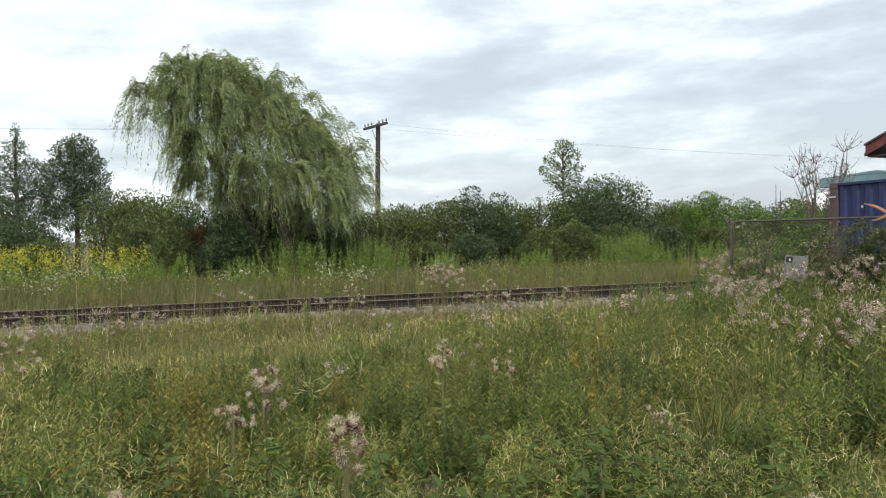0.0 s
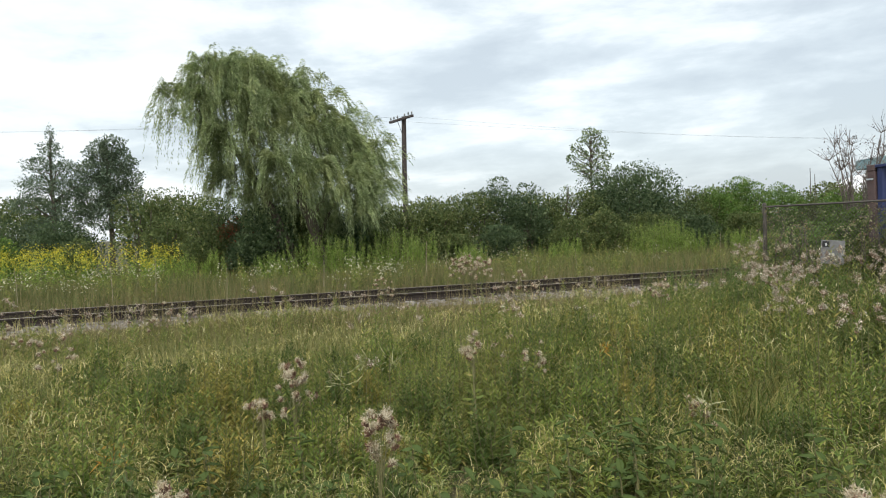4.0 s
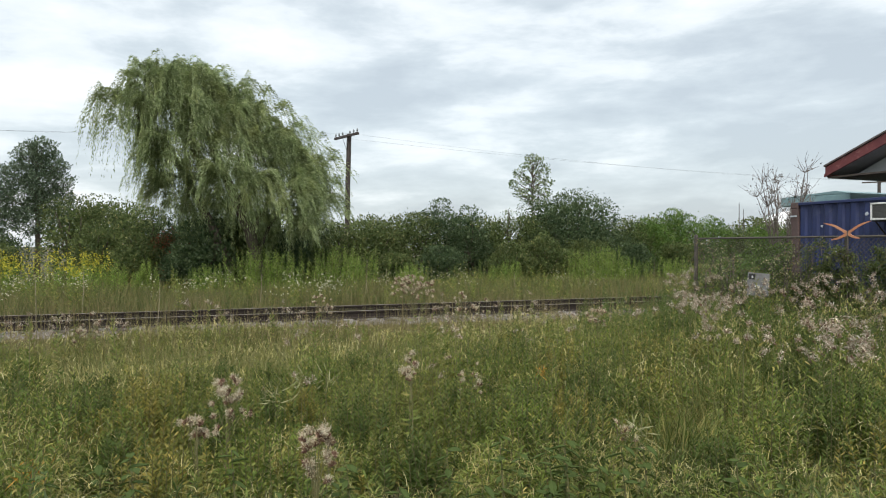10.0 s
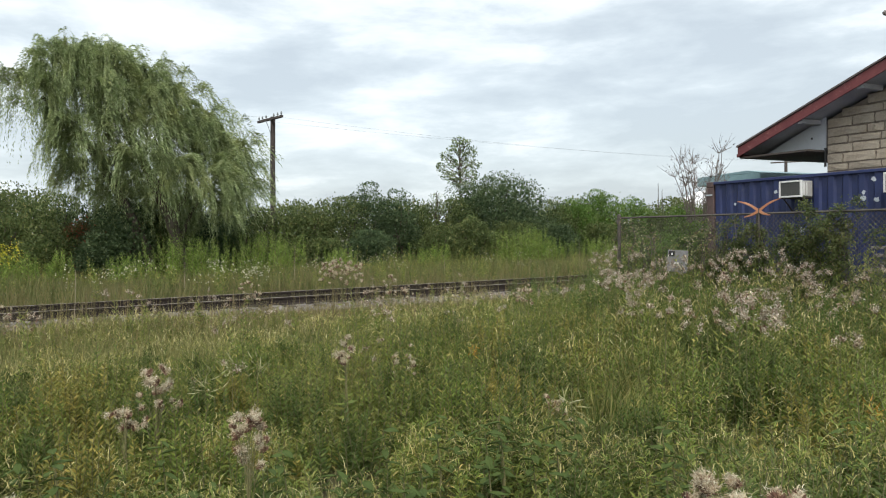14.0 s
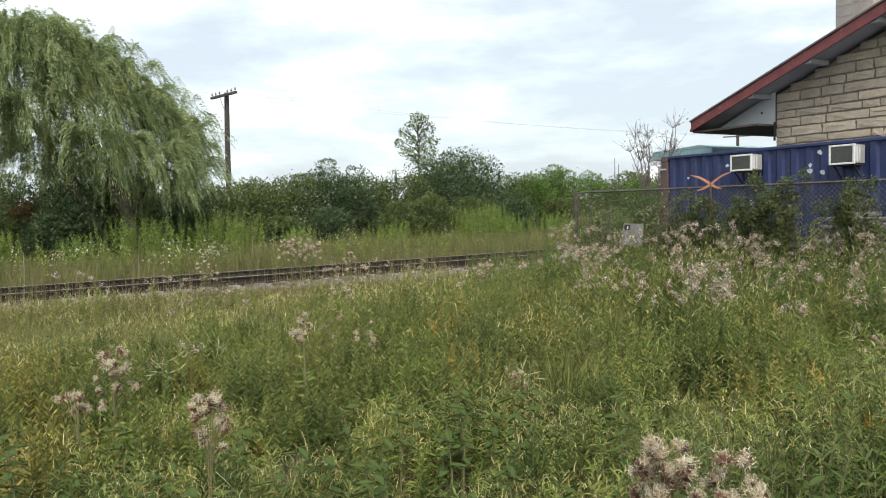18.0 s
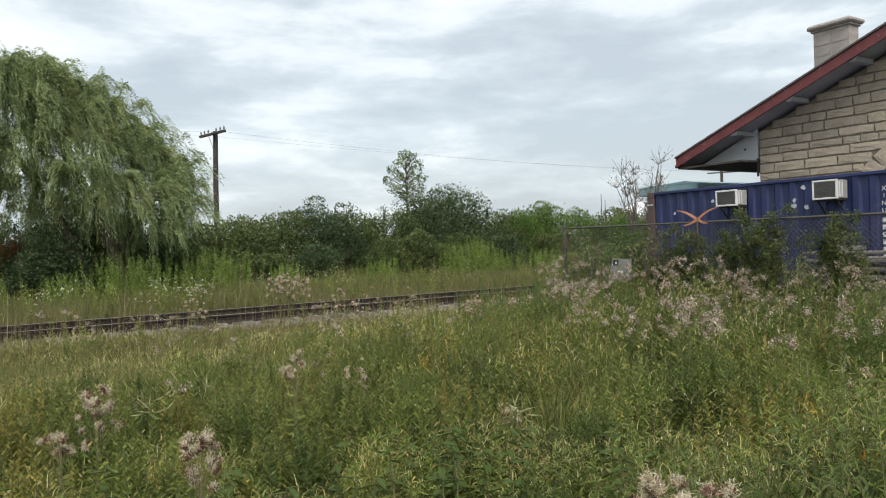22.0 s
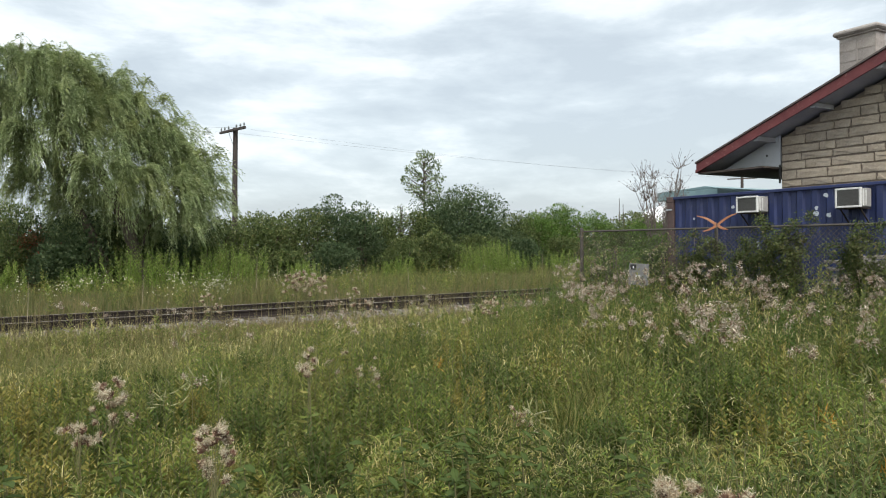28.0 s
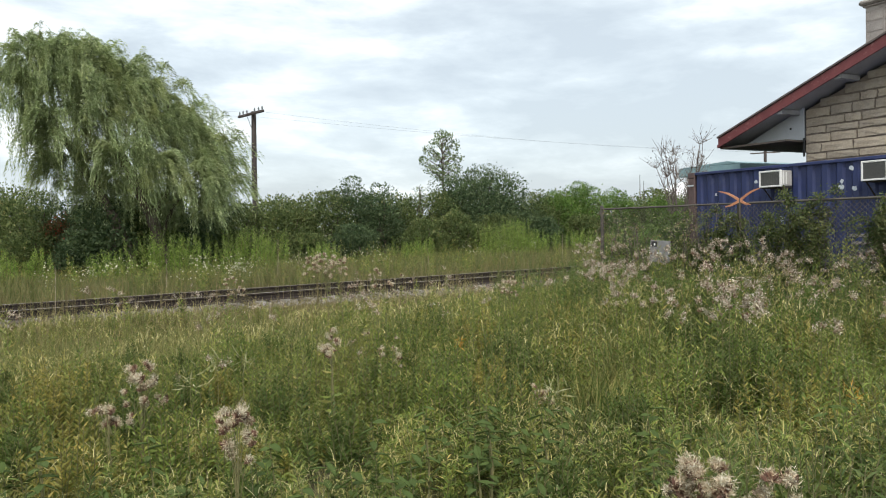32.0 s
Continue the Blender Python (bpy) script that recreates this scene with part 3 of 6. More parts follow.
def station_house():
    t = thing("station_house", pose(0, 0, 0), "buff limestone railway house with wide red-edged eaves and a chimney", "house")
    south = 2 * RIDGE_Y - HY
    outline = [(south, 0), (HY, 0), (HY, roof_z(HY) - 0.28), (RIDGE_Y, roof_z(RIDGE_Y) - 0.28), (south, roof_z(south) - 0.28)]
    wall = part("gable_wall", prism(bmesh.new(), outline, (HX + 0.03, HX + 0.4), lambda a, b, c: (c, a, b)), t, "buff limestone gable wall with wide mortar joints", material=M_MORTAR)
    part("track_wall", boxed(HX + 0.4, BACK_X - 0.4, HY - 0.4, HY - 0.03, 0, 3.6), t, material=M_STONE)
    part("rear_wall", boxed(HX + 0.4, BACK_X - 0.4, south + 0.03, south + 0.4, 0, 3.6), t, material=M_STONE)
    part("far_gable_wall", prism(bmesh.new(), outline, (BACK_X - 0.4, BACK_X), lambda a, b, c: (c, a, b)), t, material=M_STONE)
    # roof slopes, rake boards and eave boxes
    for s in (1, -1):
        def at(y):
            return y if s == 1 else 2 * RIDGE_Y - y
        slab = [(at(EAVE_Y), EAVE_Z - 0.03), (at(RIDGE_Y), roof_z(RIDGE_Y) - 0.03), (at(RIDGE_Y), roof_z(RIDGE_Y) - 0.2), (at(EAVE_Y), EAVE_Z - 0.2)]
        part("roof_slope", prism(bmesh.new(), slab, (BARGE_X + 0.04, BACK_X + 0.7), lambda a, b, c: (c, a, b)), t, "grey boarded soffit under dark shingles", material=M_SOFFIT)
        cover = [(at(EAVE_Y + 0.04), EAVE_Z - 0.026), (at(RIDGE_Y), roof_z(RIDGE_Y) - 0.01), (at(RIDGE_Y), roof_z(RIDGE_Y) + 0.03), (at(EAVE_Y + 0.04), EAVE_Z + 0.014)]
        part("shingle_cover", prism(bmesh.new(), cover, (BARGE_X - 0.03, BACK_X + 0.72), lambda a, b, c: (c, a, b)), t, "dark shingle covering", material=M_SHINGLE)
        rake = [(at(EAVE_Y + 0.02), EAVE_Z - 0.03), (at(RIDGE_Y), roof_z(RIDGE_Y) - 0.014), (at(RIDGE_Y), roof_z(RIDGE_Y) - 0.2), (at(EAVE_Y + 0.02), EAVE_Z - 0.21)]
        part("rake_board", prism(bmesh.new(), rake, (BARGE_X, BARGE_X + 0.036), lambda a, b, c: (c, a, b)), t, "red-painted rake board", material=M_FASCIA)
        lip = [(at(EAVE_Y + 0.03), EAVE_Z - 0.19), (at(RIDGE_Y), roof_z(RIDGE_Y) - 0.18), (at(RIDGE_Y), roof_z(RIDGE_Y) - 0.25), (at(EAVE_Y + 0.03), EAVE_Z - 0.26)]
        part("rake_moulding", prism(bmesh.new(), lip, (BARGE_X - 0.025, BARGE_X + 0.02), lambda a, b, c: (c, a, b)), t, "paler red moulding", material=M_FASCIA)
        ys = sorted((at(HY + 0.02), at(EAVE_Y)))
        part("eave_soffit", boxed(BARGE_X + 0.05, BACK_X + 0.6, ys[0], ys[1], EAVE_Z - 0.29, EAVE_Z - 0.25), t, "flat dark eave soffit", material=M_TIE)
        part("eave_fascia", boxed(BARGE_X + 0.04, BACK_X + 0.6, min(at(EAVE_Y), at(EAVE_Y + 0.03)), max(at(EAVE_Y), at(EAVE_Y + 0.03)), EAVE_Z - 0.26, EAVE_Z - 0.03), t, material=M_FASCIA)
        tri = [(at(HY + 0.01), EAVE_Z - 0.245), (at(EAVE_Y - 0.12), EAVE_Z - 0.245), (at(HY + 0.01), roof_z(HY) - 0.21)]
        part("eave_end_panel", prism(bmesh.new(), tri, (HX - 0.02, HX + 0.02), lambda a, b, c: (c, a, b)), t, "pale grey triangular eave panel", material=M_GABLET)
        part("vent_hole", boxed(HX - 0.026, HX - 0.021, at(HY + 0.34) - 0.025, at(HY + 0.34) + 0.025, EAVE_Z + 0.02, EAVE_Z + 0.07, bevel=0.002), t, "small dark hole", material=M_BLACK)
        for k in range(5):
            y0 = at(EAVE_Y - 1.6 - k * 1.35)
            z0 = roof_z(y0) - 0.2
            part("outlooker", boxed(BARGE_X + 0.04, HX, y0 - 0.07, y0 + 0.07, z0 - 0.1, z0 + 0.0), t, "grey rafter end", material=M_SOFFIT)
    part("eave_bracket", boxed(HX - 0.05, HX - 0.022, HY - 0.02, HY + 0.03, EAVE_Z - 0.62, EAVE_Z - 0.2, bevel=0.006), t, "short black bracket under the eave", material=M_BLACK)
    # chimney of coursed grey stone with a moulded cap
    stack = part("chimney", boxed(17.0, 17.42, 8.93, 9.78, 3.9, 6.45), t, "grey stone chimney stack", material=M_CHIM)
    part("cap_course", boxed(16.95, 17.47, 8.88, 9.83, 6.452, 6.5, bevel=0.015), stack, material=M_CHIM)
    part("cap_slab", boxed(16.88, 17.54, 8.82, 9.9, 6.502, 6.62, bevel=0.04), stack, material=M_CHIM)
    part("cap_top", boxed(16.98, 17.44, 8.92, 9.8, 6.622, 6.65, bevel=0.012), stack, material=M_CHIM)
    row = bm_mesh("chimney_stone", boxed(-0.008, 0.0, -0.2, 0.2, -0.12, 0.12, bevel=0.006), M_CHIM)
    for j in range(9):
        for k in range(2):
            part("chimney_stone", row, stack, m=pose(17.0, 9.14 + 0.43 * k, 4.2 + j * 0.255))
    return t, wall


HOUSE, GABLE = station_house()


def gable_stones():
    """Rock-faced limestone blocks of the gable wall in broken courses."""
    rng = np.random.default_rng(21)
    shapes = {}

    def stone(w, h):
        key = (round(w, 2), round(h, 2), int(rng.integers(3)))
        if key not in shapes:
            bm = bmesh.new()
            cols, rows = 4, 3
            g = {}
            for i in range(cols + 1):
                for j in range(rows + 1):
                    edge = i in (0, cols) or j in (0, rows)
                    y, z = w * (i / cols - 0.5), h * (j / rows - 0.5)
                    if not edge:
                        y, z = y + rng.uniform(-0.03, 0.03), z + rng.uniform(-0.02, 0.02)
                    else:
                        y, z = y + rng.uniform(-0.011, 0.011), z + rng.uniform(-0.009, 0.009)
                    g[i, j] = bm.verts.new((-0.008 if edge else -rng.uniform(0.006, 0.024), y, z))
            for i in range(cols):
                for j in range(rows):
                    bm.faces.new((g[i, j], g[i, j + 1], g[i + 1, j + 1], g[i + 1, j]))
            rim = [g[i, 0] for i in range(cols + 1)] + [g[cols, j] for j in range(1, rows + 1)] + [g[i, rows] for i in range(cols - 1, -1, -1)] + [g[0, j] for j in range(rows - 1, 0, -1)]
            back = [bm.verts.new((0.04, v.co.y, v.co.z)) for v in rim]
            for k in range(len(rim)):
                k2 = (k + 1) % len(rim)
                bm.faces.new((rim[k], rim[k2], back[k2], back[k]))
            shapes[key] = bm_mesh("stone_block", bm, M_STONE)
        return shapes[key]

    z = 1.5
    while z < 5.9:
        h = (0.17, 0.2, 0.19, 0.22)[int(rng.integers(4))]
        reach = HY - 0.006
        top = EAVE_Y - (z + h + 0.2 - EAVE_Z) / PITCH if z + h > 3.4 else 99
        y = min(reach, top)
        # the courses stop against the ring of the window arch
        half = math.sqrt(max(0.0, 1.41 ** 2 - (z + h / 2 - 2.1) ** 2)) if z > 1.9 else 1.41
        if z + h / 2 > 3.51:
            half = 0.0
        while y > 3.2:
            w = (0.36, 0.48, 0.58, 0.72, 0.9)[int(rng.integers(5))]
            if half and y > 6.5 + half and y - w < 6.5 + half + 0.2:
                w = round(y - 6.5 - half, 2)
            if half and y <= 6.5 + half + 0.1 and y > 6.5 - half:
                y = 6.5 - half
                continue
            if y - w < 3.2:
                break
            if w > 0.12:
                part("stone_block", stone(w - 0.036, h - 0.036), GABLE, m=pose(HX + 0.012, y - w / 2, z + h / 2))
            y -= w
        z += h
    # voussoirs of the window arch, just above the container roof
    for k in range(12):
        a = radians(7.5 + k * 15)
        part("arch_stone", stone(0.29, 0.36), GABLE, m=Matrix.Translation((HX + 0.012, 6.5 + 1.22 * math.cos(a), 2.1 + 1.22 * math.sin(a))) @ pose(0, 0, 0, math.degrees(a) - 90, 0, 0))
    part("window_head", boxed(HX + 0.0, HX + 0.06, 5.6, 7.4, 1.6, 2.6), GABLE, "dark window under the arch", material=M_BLACK)


# ---- blue shipping container with two air conditioners ----
CX, CY0, CY1, CZ = 12.13, 4.74, 10.8, 2.59


def shipping_container():
    t = thing("shipping_container", pose(0, 0, 0), "dark blue corrugated steel shipping container with pale paint patches", "container")
    depth = 2.44
    # corrugated sides
    pts, y = [], CY0 + 0.16
    while y < CY1 - 0.18:
        pts += [(0.0, y), (0.0, y + 0.1), (0.036, y + 0.14), (0.036, y + 0.24)]
        y += 0.28
    for name, x0, flip in (("side_panel", CX + 0.03, 1), ("rear_panel", CX + depth - 0.03, -1)):
        bm = bmesh.new()
        rows = [[bm.verts.new((x0 + flip * dx, yy, z)) for dx, yy in pts] for z in (0.3, CZ - 0.06)]
        back = [[bm.verts.new((x0 + flip * (dx + 0.004), yy, z)) for dx, yy in pts] for z in (0.3, CZ - 0.06)]
        for k in range(len(pts) - 1):
            bm.faces.new((rows[0][k], rows[0][k + 1], rows[1][k + 1], rows[1][k]))
            bm.faces.new((back[0][k], back[1][k], back[1][k + 1], back[0][k + 1]))
        part(name, bm, t, "dark blue corrugated steel side" if flip == 1 else "", material=M_BLUE)
    for x0 in (CX, CX + depth - 0.12):
        part("top_rail", boxed(x0, x0 + 0.12, CY0 + 0.16, CY1 - 0.16, CZ - 0.06, CZ - 0.002, bevel=0.008), t, material=M_BLUE)
        part("bottom_rail", boxed(x0, x0 + 0.12, CY0 + 0.16, CY1 - 0.16, 0.14, 0.3, bevel=0.008), t, material=M_BLUE)
        for y0, mat in ((CY0, M_BLUE), (CY1 - 0.16, M_RUSTPOST)):
            post = part("corner_post", boxed(x0, x0 + 0.16 if x0 == CX else x0 + 0.12, y0, y0 + 0.16, 0.26, CZ - 0.12, bevel=0.01), t, "rusty brown corner post" if mat is M_RUSTPOST else "", material=mat)
            for z0 in (0.13, CZ - 0.12):
                part("corner_casting", boxed(x0 - 0.006, x0 + 0.17, y0 - 0.006, y0 + 0.176, z0, z0 + 0.124, bevel=0.012), post, material=mat)
    part("roof_panel", boxed(CX + 0.12, CX + depth - 0.12, CY0 + 0.1, CY1 - 0.1, CZ - 0.05, CZ - 0.02), t, material=M_BLUE)
    part("floor_panel", boxed(CX + 0.12, CX + depth - 0.12, CY0 + 0.1, CY1 - 0.1, 0.2, 0.26), t, material=M_TIE)
    part("front_end", boxed(CX + 0.16, CX + depth - 0.12, CY0 + 0.03, CY0 + 0.06, 0.26, CZ - 0.1), t, material=M_BLUE)
    for k in range(2):
        x0 = CX + 0.17 + k * 1.06
        door = part("door", boxed(x0, x0 + 1.04, CY1 - 0.08, CY1 - 0.03, 0.28, CZ - 0.12, bevel=0.01), t, material=M_RUSTPOST)
        for dx in (0.25, 0.8):
            part("lock_rod", tube(bmesh.new(), [(x0 + dx, CY1 - 0.01, 0.32), (x0 + dx, CY1 - 0.01, CZ - 0.16)], 0.018, 6), door, material=M_ZINC)
    part("hinge_plate", boxed(CX - 0.016, CX - 0.006, CY1 - 0.14, CY1 + 0.02, CZ - 0.29, CZ - 0.26), t, "pale hinge plate", material=M_PATCH)
    rng = np.random.default_rng(5)
    for y, z, s in ((7.25, 2.41, 0.05), (7.44, 2.1, 0.05), (7.43, 2.2, 0.04), (7.2, 2.06, 0.05), (9.15, 2.3, 0.04), (10.1, 2.1, 0.03), (9.78, 1.62, 0.05), (8.62, 1.55, 0.06), (8.4, 1.42, 0.05)):
        bm = bmesh.new()
        ring = []
        for k in range(9):
            a = k * math.tau / 9
            r = s * rng.uniform(0.65, 1.25)
            ring.append((y + r * math.cos(a) * 0.9, z + r * math.sin(a)))
        prism(bm, ring, (CX + 0.022, CX + 0.028), lambda a, b, c: (c, a, b))
        part("paint_patch", bm, t, "pale touch-up paint spot", material=M_PATCH)
    for ch, z in zip("XINU", (2.29, 2.17, 2.05, 1.93)):
        cu = bpy.data.curves.new("code_letter", "FONT")
        cu.body, cu.size, cu.align_x, cu.align_y, cu.extrude = ch, 0.105, "CENTER", "CENTER", 0.002
        cu.materials.append(M_WHITEPAINT)
        ob = new("code_letter", cu)
        ob.parent = t
        ob.matrix_basis = pose(CX + 0.024, 5.9, z, 90, 0, -90)
    for k, z in enumerate((1.78, 1.66, 1.54, 1.42, 1.3, 1.18)):
        part("code_mark", boxed(CX + 0.02, CX + 0.026, 5.87, 5.93, z - 0.04, z + 0.04), t, "white painted mark", material=M_WHITEPAINT)


shipping_container()


def air_conditioner(y0, y1, z0, z1):
    t = thing("air_conditioner", pose(0, 0, 0), "small white-framed window air conditioner on a container wall", "air conditioner", "container air conditioners")
    x0, x1 = CX - 0.32, CX + 0.03
    part("casing", boxed(x0 + 0.04, x1, y0 + 0.01, y1 - 0.01, z0 + 0.01, z1 - 0.01, bevel=0.01), t, "beige-grey casing", material=M_CASING)
    frame_ = bmesh.new()
    b = 0.032
    box(frame_, x0, x0 + 0.05, y0, y1, z1 - b, z1, 0.006)
    box(frame_, x0, x0 + 0.05, y0, y1, z0, z0 + b, 0.006)
    box(frame_, x0, x0 + 0.05, y0, y0 + b, z0 + b, z1 - b, 0.006)
    box(frame_, x0, x0 + 0.05, y1 - b, y1, z0 + b, z1 - b, 0.006)
    part("front_frame", frame_, t, "white front frame", material=M_WHITEPAINT)
    part("grille", boxed(x0 + 0.02, x0 + 0.042, y0 + b, y1 - b, z0 + b, z1 - b), t, "dull grey condenser grille", material=M_GRILLE)
    fin = bm_mesh("fin", boxed(x0 + 0.01, x0 + 0.022, y0 + b, y1 - b, -0.003, 0.003), M_GRILLE)
    k = z0 + b + 0.015
    while k < z1 - b - 0.01:
        part("fin", fin, t, m=pose(0, 0, k))
        k += 0.022
    part("side_louvre", boxed(x0 + 0.07, x0 + 0.1, y0 - 0.004, y0 + 0.02, z0 + 0.03, z1 - 0.03), t, "white side strip", material=M_WHITEPAINT)
    part("side_louvre", boxed(x0 + 0.16, x0 + 0.18, y0 - 0.002, y0 + 0.02, z0 + 0.04, z1 - 0.04), t, "white side strip", material=M_WHITEPAINT)
    for y in (y0 + 0.04, y1 - 0.06):
        part("bracket", tube(bmesh.new(), [(x0 + 0.05, y, z0 - 0.005), (CX + 0.03, y, z0 - 0.28)], 0.014, 5), t, "rusty bracket", material=M_RAIL)
    part("rest", boxed(x0 + 0.03, CX + 0.03, y0 + 0.02, y1 - 0.02, z0 - 0.02, z0), t, material=M_RAIL)


air_conditioner(8.37, 8.83, 2.16, 2.47)
air_conditioner(6.47, 6.9, 2.16, 2.49)


# ---- low teal shelter behind the container ----
def teal_shelter():
    t = thing("shelter", pose(0, 0, 0), "low shelter with a faded teal metal roof edge", "shed")
    x0, x1, y0, y1 = 15.55, 20.0, 12.15, 14.2
    part("roof", boxed(x0, x1, y0, y1, 2.76, 3.0, bevel=0.02), t, "faded teal metal roof edge", material=M_TEAL)
    part("roof_ridge", prism(bmesh.new(), [(y0, 3.001), (y1, 3.001), (y0 + 0.4, 3.08)], (x0, x1), lambda a, b, c: (c, a, b)), t, material=M_TEAL)
    for x in (x0 + 0.2, x1 - 0.3):
        for y in (y0 + 0.15, y1 - 0.25):
            part("post", boxed(x, x + 0.1, y, y + 0.1, -0.05, 2.76), t, material=M_RUSTPOST)
    part("back_wall", boxed(x0 + 0.3, x1 - 0.3, y0 + 0.15, y0 + 0.2, 0.0, 2.76), t, material=M_TEAL)


teal_shelter()


# ---- chain-link fence ----
FX, FY0, FY1, FZ = 9.03, -2.5, 10.1, 1.83


def chain_link_fence():
    t = thing("chain_link_fence", pose(0, 0, 0), "rusting chain-link fence with steel posts, overgrown by vines", "fence")
    ys = [10.1, 7.1, 4.1, 1.1, -1.9]
    for i, y in enumerate(ys):
        r = 0.032 if i == 0 else 0.026
        p = part("post", tube(bmesh.new(), [(FX, y, -0.2), (FX, y, FZ + 0.03)], r, 8), t, material=M_ZINC)
        part("post_cap", tube(bmesh.new(), [(FX, y, FZ + 0.03), (FX, y, FZ + 0.06), (FX, y, FZ + 0.075)], [r * 1.15, r * 0.9, r * 0.3], 8), p, material=M_ZINC)
    part("top_rail", tube(bmesh.new(), [(FX, FY1, FZ), (FX, FY0, FZ - 0.02)], 0.02, 6), t, material=M_ZINC)
    step, h = 0.07, FZ - 0.03
    n = int((FY1 - FY0) / step)
    vs, fs = [], []
    for k in range(-int(h / step), n):
        for s in (1, -1):
            a0 = FY0 + k * step
            lo, hi = 0.03, h
            ya, yb = (a0, a0 + h) if s == 1 else (a0 + h, a0)
            # clip to the fence's length
            za, zb = lo, hi
            for lim, sign in ((FY0, 1), (FY1, -1)):
                if (ya - lim) * sign < 0:
                    f = (lim - ya) / (yb - ya)
                    ya, za = lim, za + f * (zb - za)
                if (yb - lim) * sign < 0:
                    f = (lim - yb) / (ya - yb)
                    yb, zb = lim, zb + f * (za - zb)
            w, o = 0.003, len(vs)
            x = FX + 0.003 * s
            vs += [(x - w, ya, za), (x + w, ya, za - w), (x, ya, za + 2 * w), (x - w, yb, zb), (x + w, yb, zb - w), (x, yb, zb + 2 * w)]
            fs += [(o, o + 1, o + 4, o + 3), (o + 1, o + 2, o + 5, o + 4), (o + 2, o, o + 3, o + 5)]
    part("wire_mesh", mesh_np("wire_mesh", vs, np.array(fs), M_ZINC), t, "thin diamond wire mesh")


chain_link_fence()


def fence_sign():
    t = thing("sign_panel", pose(FX - 0.06, 8.62, 1.13, 2, 4, 0), "small weathered grey-white panel with a black square", "sign")
    part("panel", boxed(-0.008, 0.008, -0.22, 0.22, -0.24, 0.13, bevel=0.004), t, material=M_SIGN)
    part("black_square", boxed(-0.012, -0.0085, 0.06, 0.19, 0.02, 0.11), t, "black square mark", material=M_BLACK)
    part("white_spot", boxed(-0.0122, -0.0085, 0.1, 0.13, 0.04, 0.08), t, "white mark", material=M_WHITEPAINT)
    part("faint_mark", boxed(-0.0119, -0.0085, -0.05, 0.06, -0.1, -0.07), t, "white mark", material=M_WHITEPAINT)


fence_sign()


def winged_ornament():
    """Four curved, tapering sheet-metal blades on a rod."""
    t = thing("garden_ornament", pose(FX - 0.08, 7.02, 1.87), "faded orange metal ornament with curved wings on a rod", "ornament")
    for dy, dz, reach in ((1, 0.15, 0.36), (-1, 0.16, 0.36), (1, -0.09, 0.24), (-1, -0.07, 0.2)):
        bm = bmesh.new()
        last = None
        for i in range(9):
            s = i / 8
            y, z = dy * reach * s, dz * (s ** 1.6 if dz > 0 else s) + 0.05 * math.sin(math.pi * s) * (1 if dz > 0 else -0.3)
            w = 0.019 * (1 - s) ** 0.7 + 0.004
            ring = [bm.verts.new((ox - 0.02 * s, y, z + oz)) for ox, oz in ((-0.006, -w), (0.006, -w), (0.006, w), (-0.006, w))]
            if last:
                for k in range(4):
                    bm.faces.new((last[k], last[(k + 1) % 4], ring[(k + 1) % 4], ring[k]))
            else:
                bm.faces.new(ring)
            last = ring
        bm.faces.new(last)
        bmesh.ops.recalc_face_normals(bm, faces=bm.faces)
        part("wing", bm, t, "faded orange wing", material=M_ORNAMENT)
    part("rod", tube(bmesh.new(), [(0, 0, -1.87), (0, 0, 0.03)], 0.012, 6), t, "thin steel rod", material=M_ZINC)


winged_ornament()


def timber_stack():
    t = thing("timber_stack", pose(10.2, 5.0, 0), "stack of silvered old planks behind the fence", "lumber")
    plank = bm_mesh("plank", boxed(-0.11, 0.11, -0.75, 0.75, -0.022, 0.022, bevel=0.006), M_GREYWOOD)
    for j in range(13):
        for i in range(4):
            if j == 12 and i > 1:
                continue
            part("plank", plank, t, m=pose(-0.4 + i * 0.25, RNG.uniform(-0.12, 0.12), 0.06 + j * 0.105, 0, RNG.uniform(-2, 2), RNG.uniform(-3, 3)))
        for y in (-0.5, 0.5):
            part("spacer", boxed(-0.5, 0.5, y - 0.04, y + 0.04, 0.084 + j * 0.105, 0.14 + j * 0.105), t, material=M_GREYWOOD)


timber_stack()


# ---- far things beyond the bushes ----
def far_things():
    d = thing("storage_dome", pose(71.4, 63.8, 0), "large white fabric storage dome far beyond the bushes", "dome")
    bm = bmesh.new()
    bmesh.ops.create_uvsphere(bm, u_segments=28, v_segments=14, radius=1)
    bmesh.ops.delete(bm, geom=[v for v in bm.verts if v.co.z < -0.05], context="VERTS")
    for v in bm.verts:
        v.co = (v.co.x * 5.2, v.co.y * 5.2, v.co.z * 6.2)
    part("cover", bm, d, material=M_DOME)
    for x, y, h in ((40.0, 40.3, 5.0), (41.3, 41.2, 4.6)):
        t = thing("antenna_mast", pose(x, y, 0), "slim grey mast rising above distant bushes", "mast", "far masts")
        part("mast", tube(bmesh.new(), [(0, 0, 0), (0, 0, h)], [0.05, 0.02], 6), t, material=M_ZINC)
    t = thing("utility_pole", pose(54.5, 40, 0), "distant wooden power pole with a short crossarm", "utility pole")
    part("pole", tube(bmesh.new(), [(0, 0, 0), (0, 0, 7.45)], [0.16, 0.12], 8), t, material=M_POLE)
    part("crossarm", boxed(-0.05, 0.05, -1.2, 1.2, -0.05, 0.05), t, m=pose(0, 0, 7.05, 0, 0, 35), material=M_TIE)


far_things()


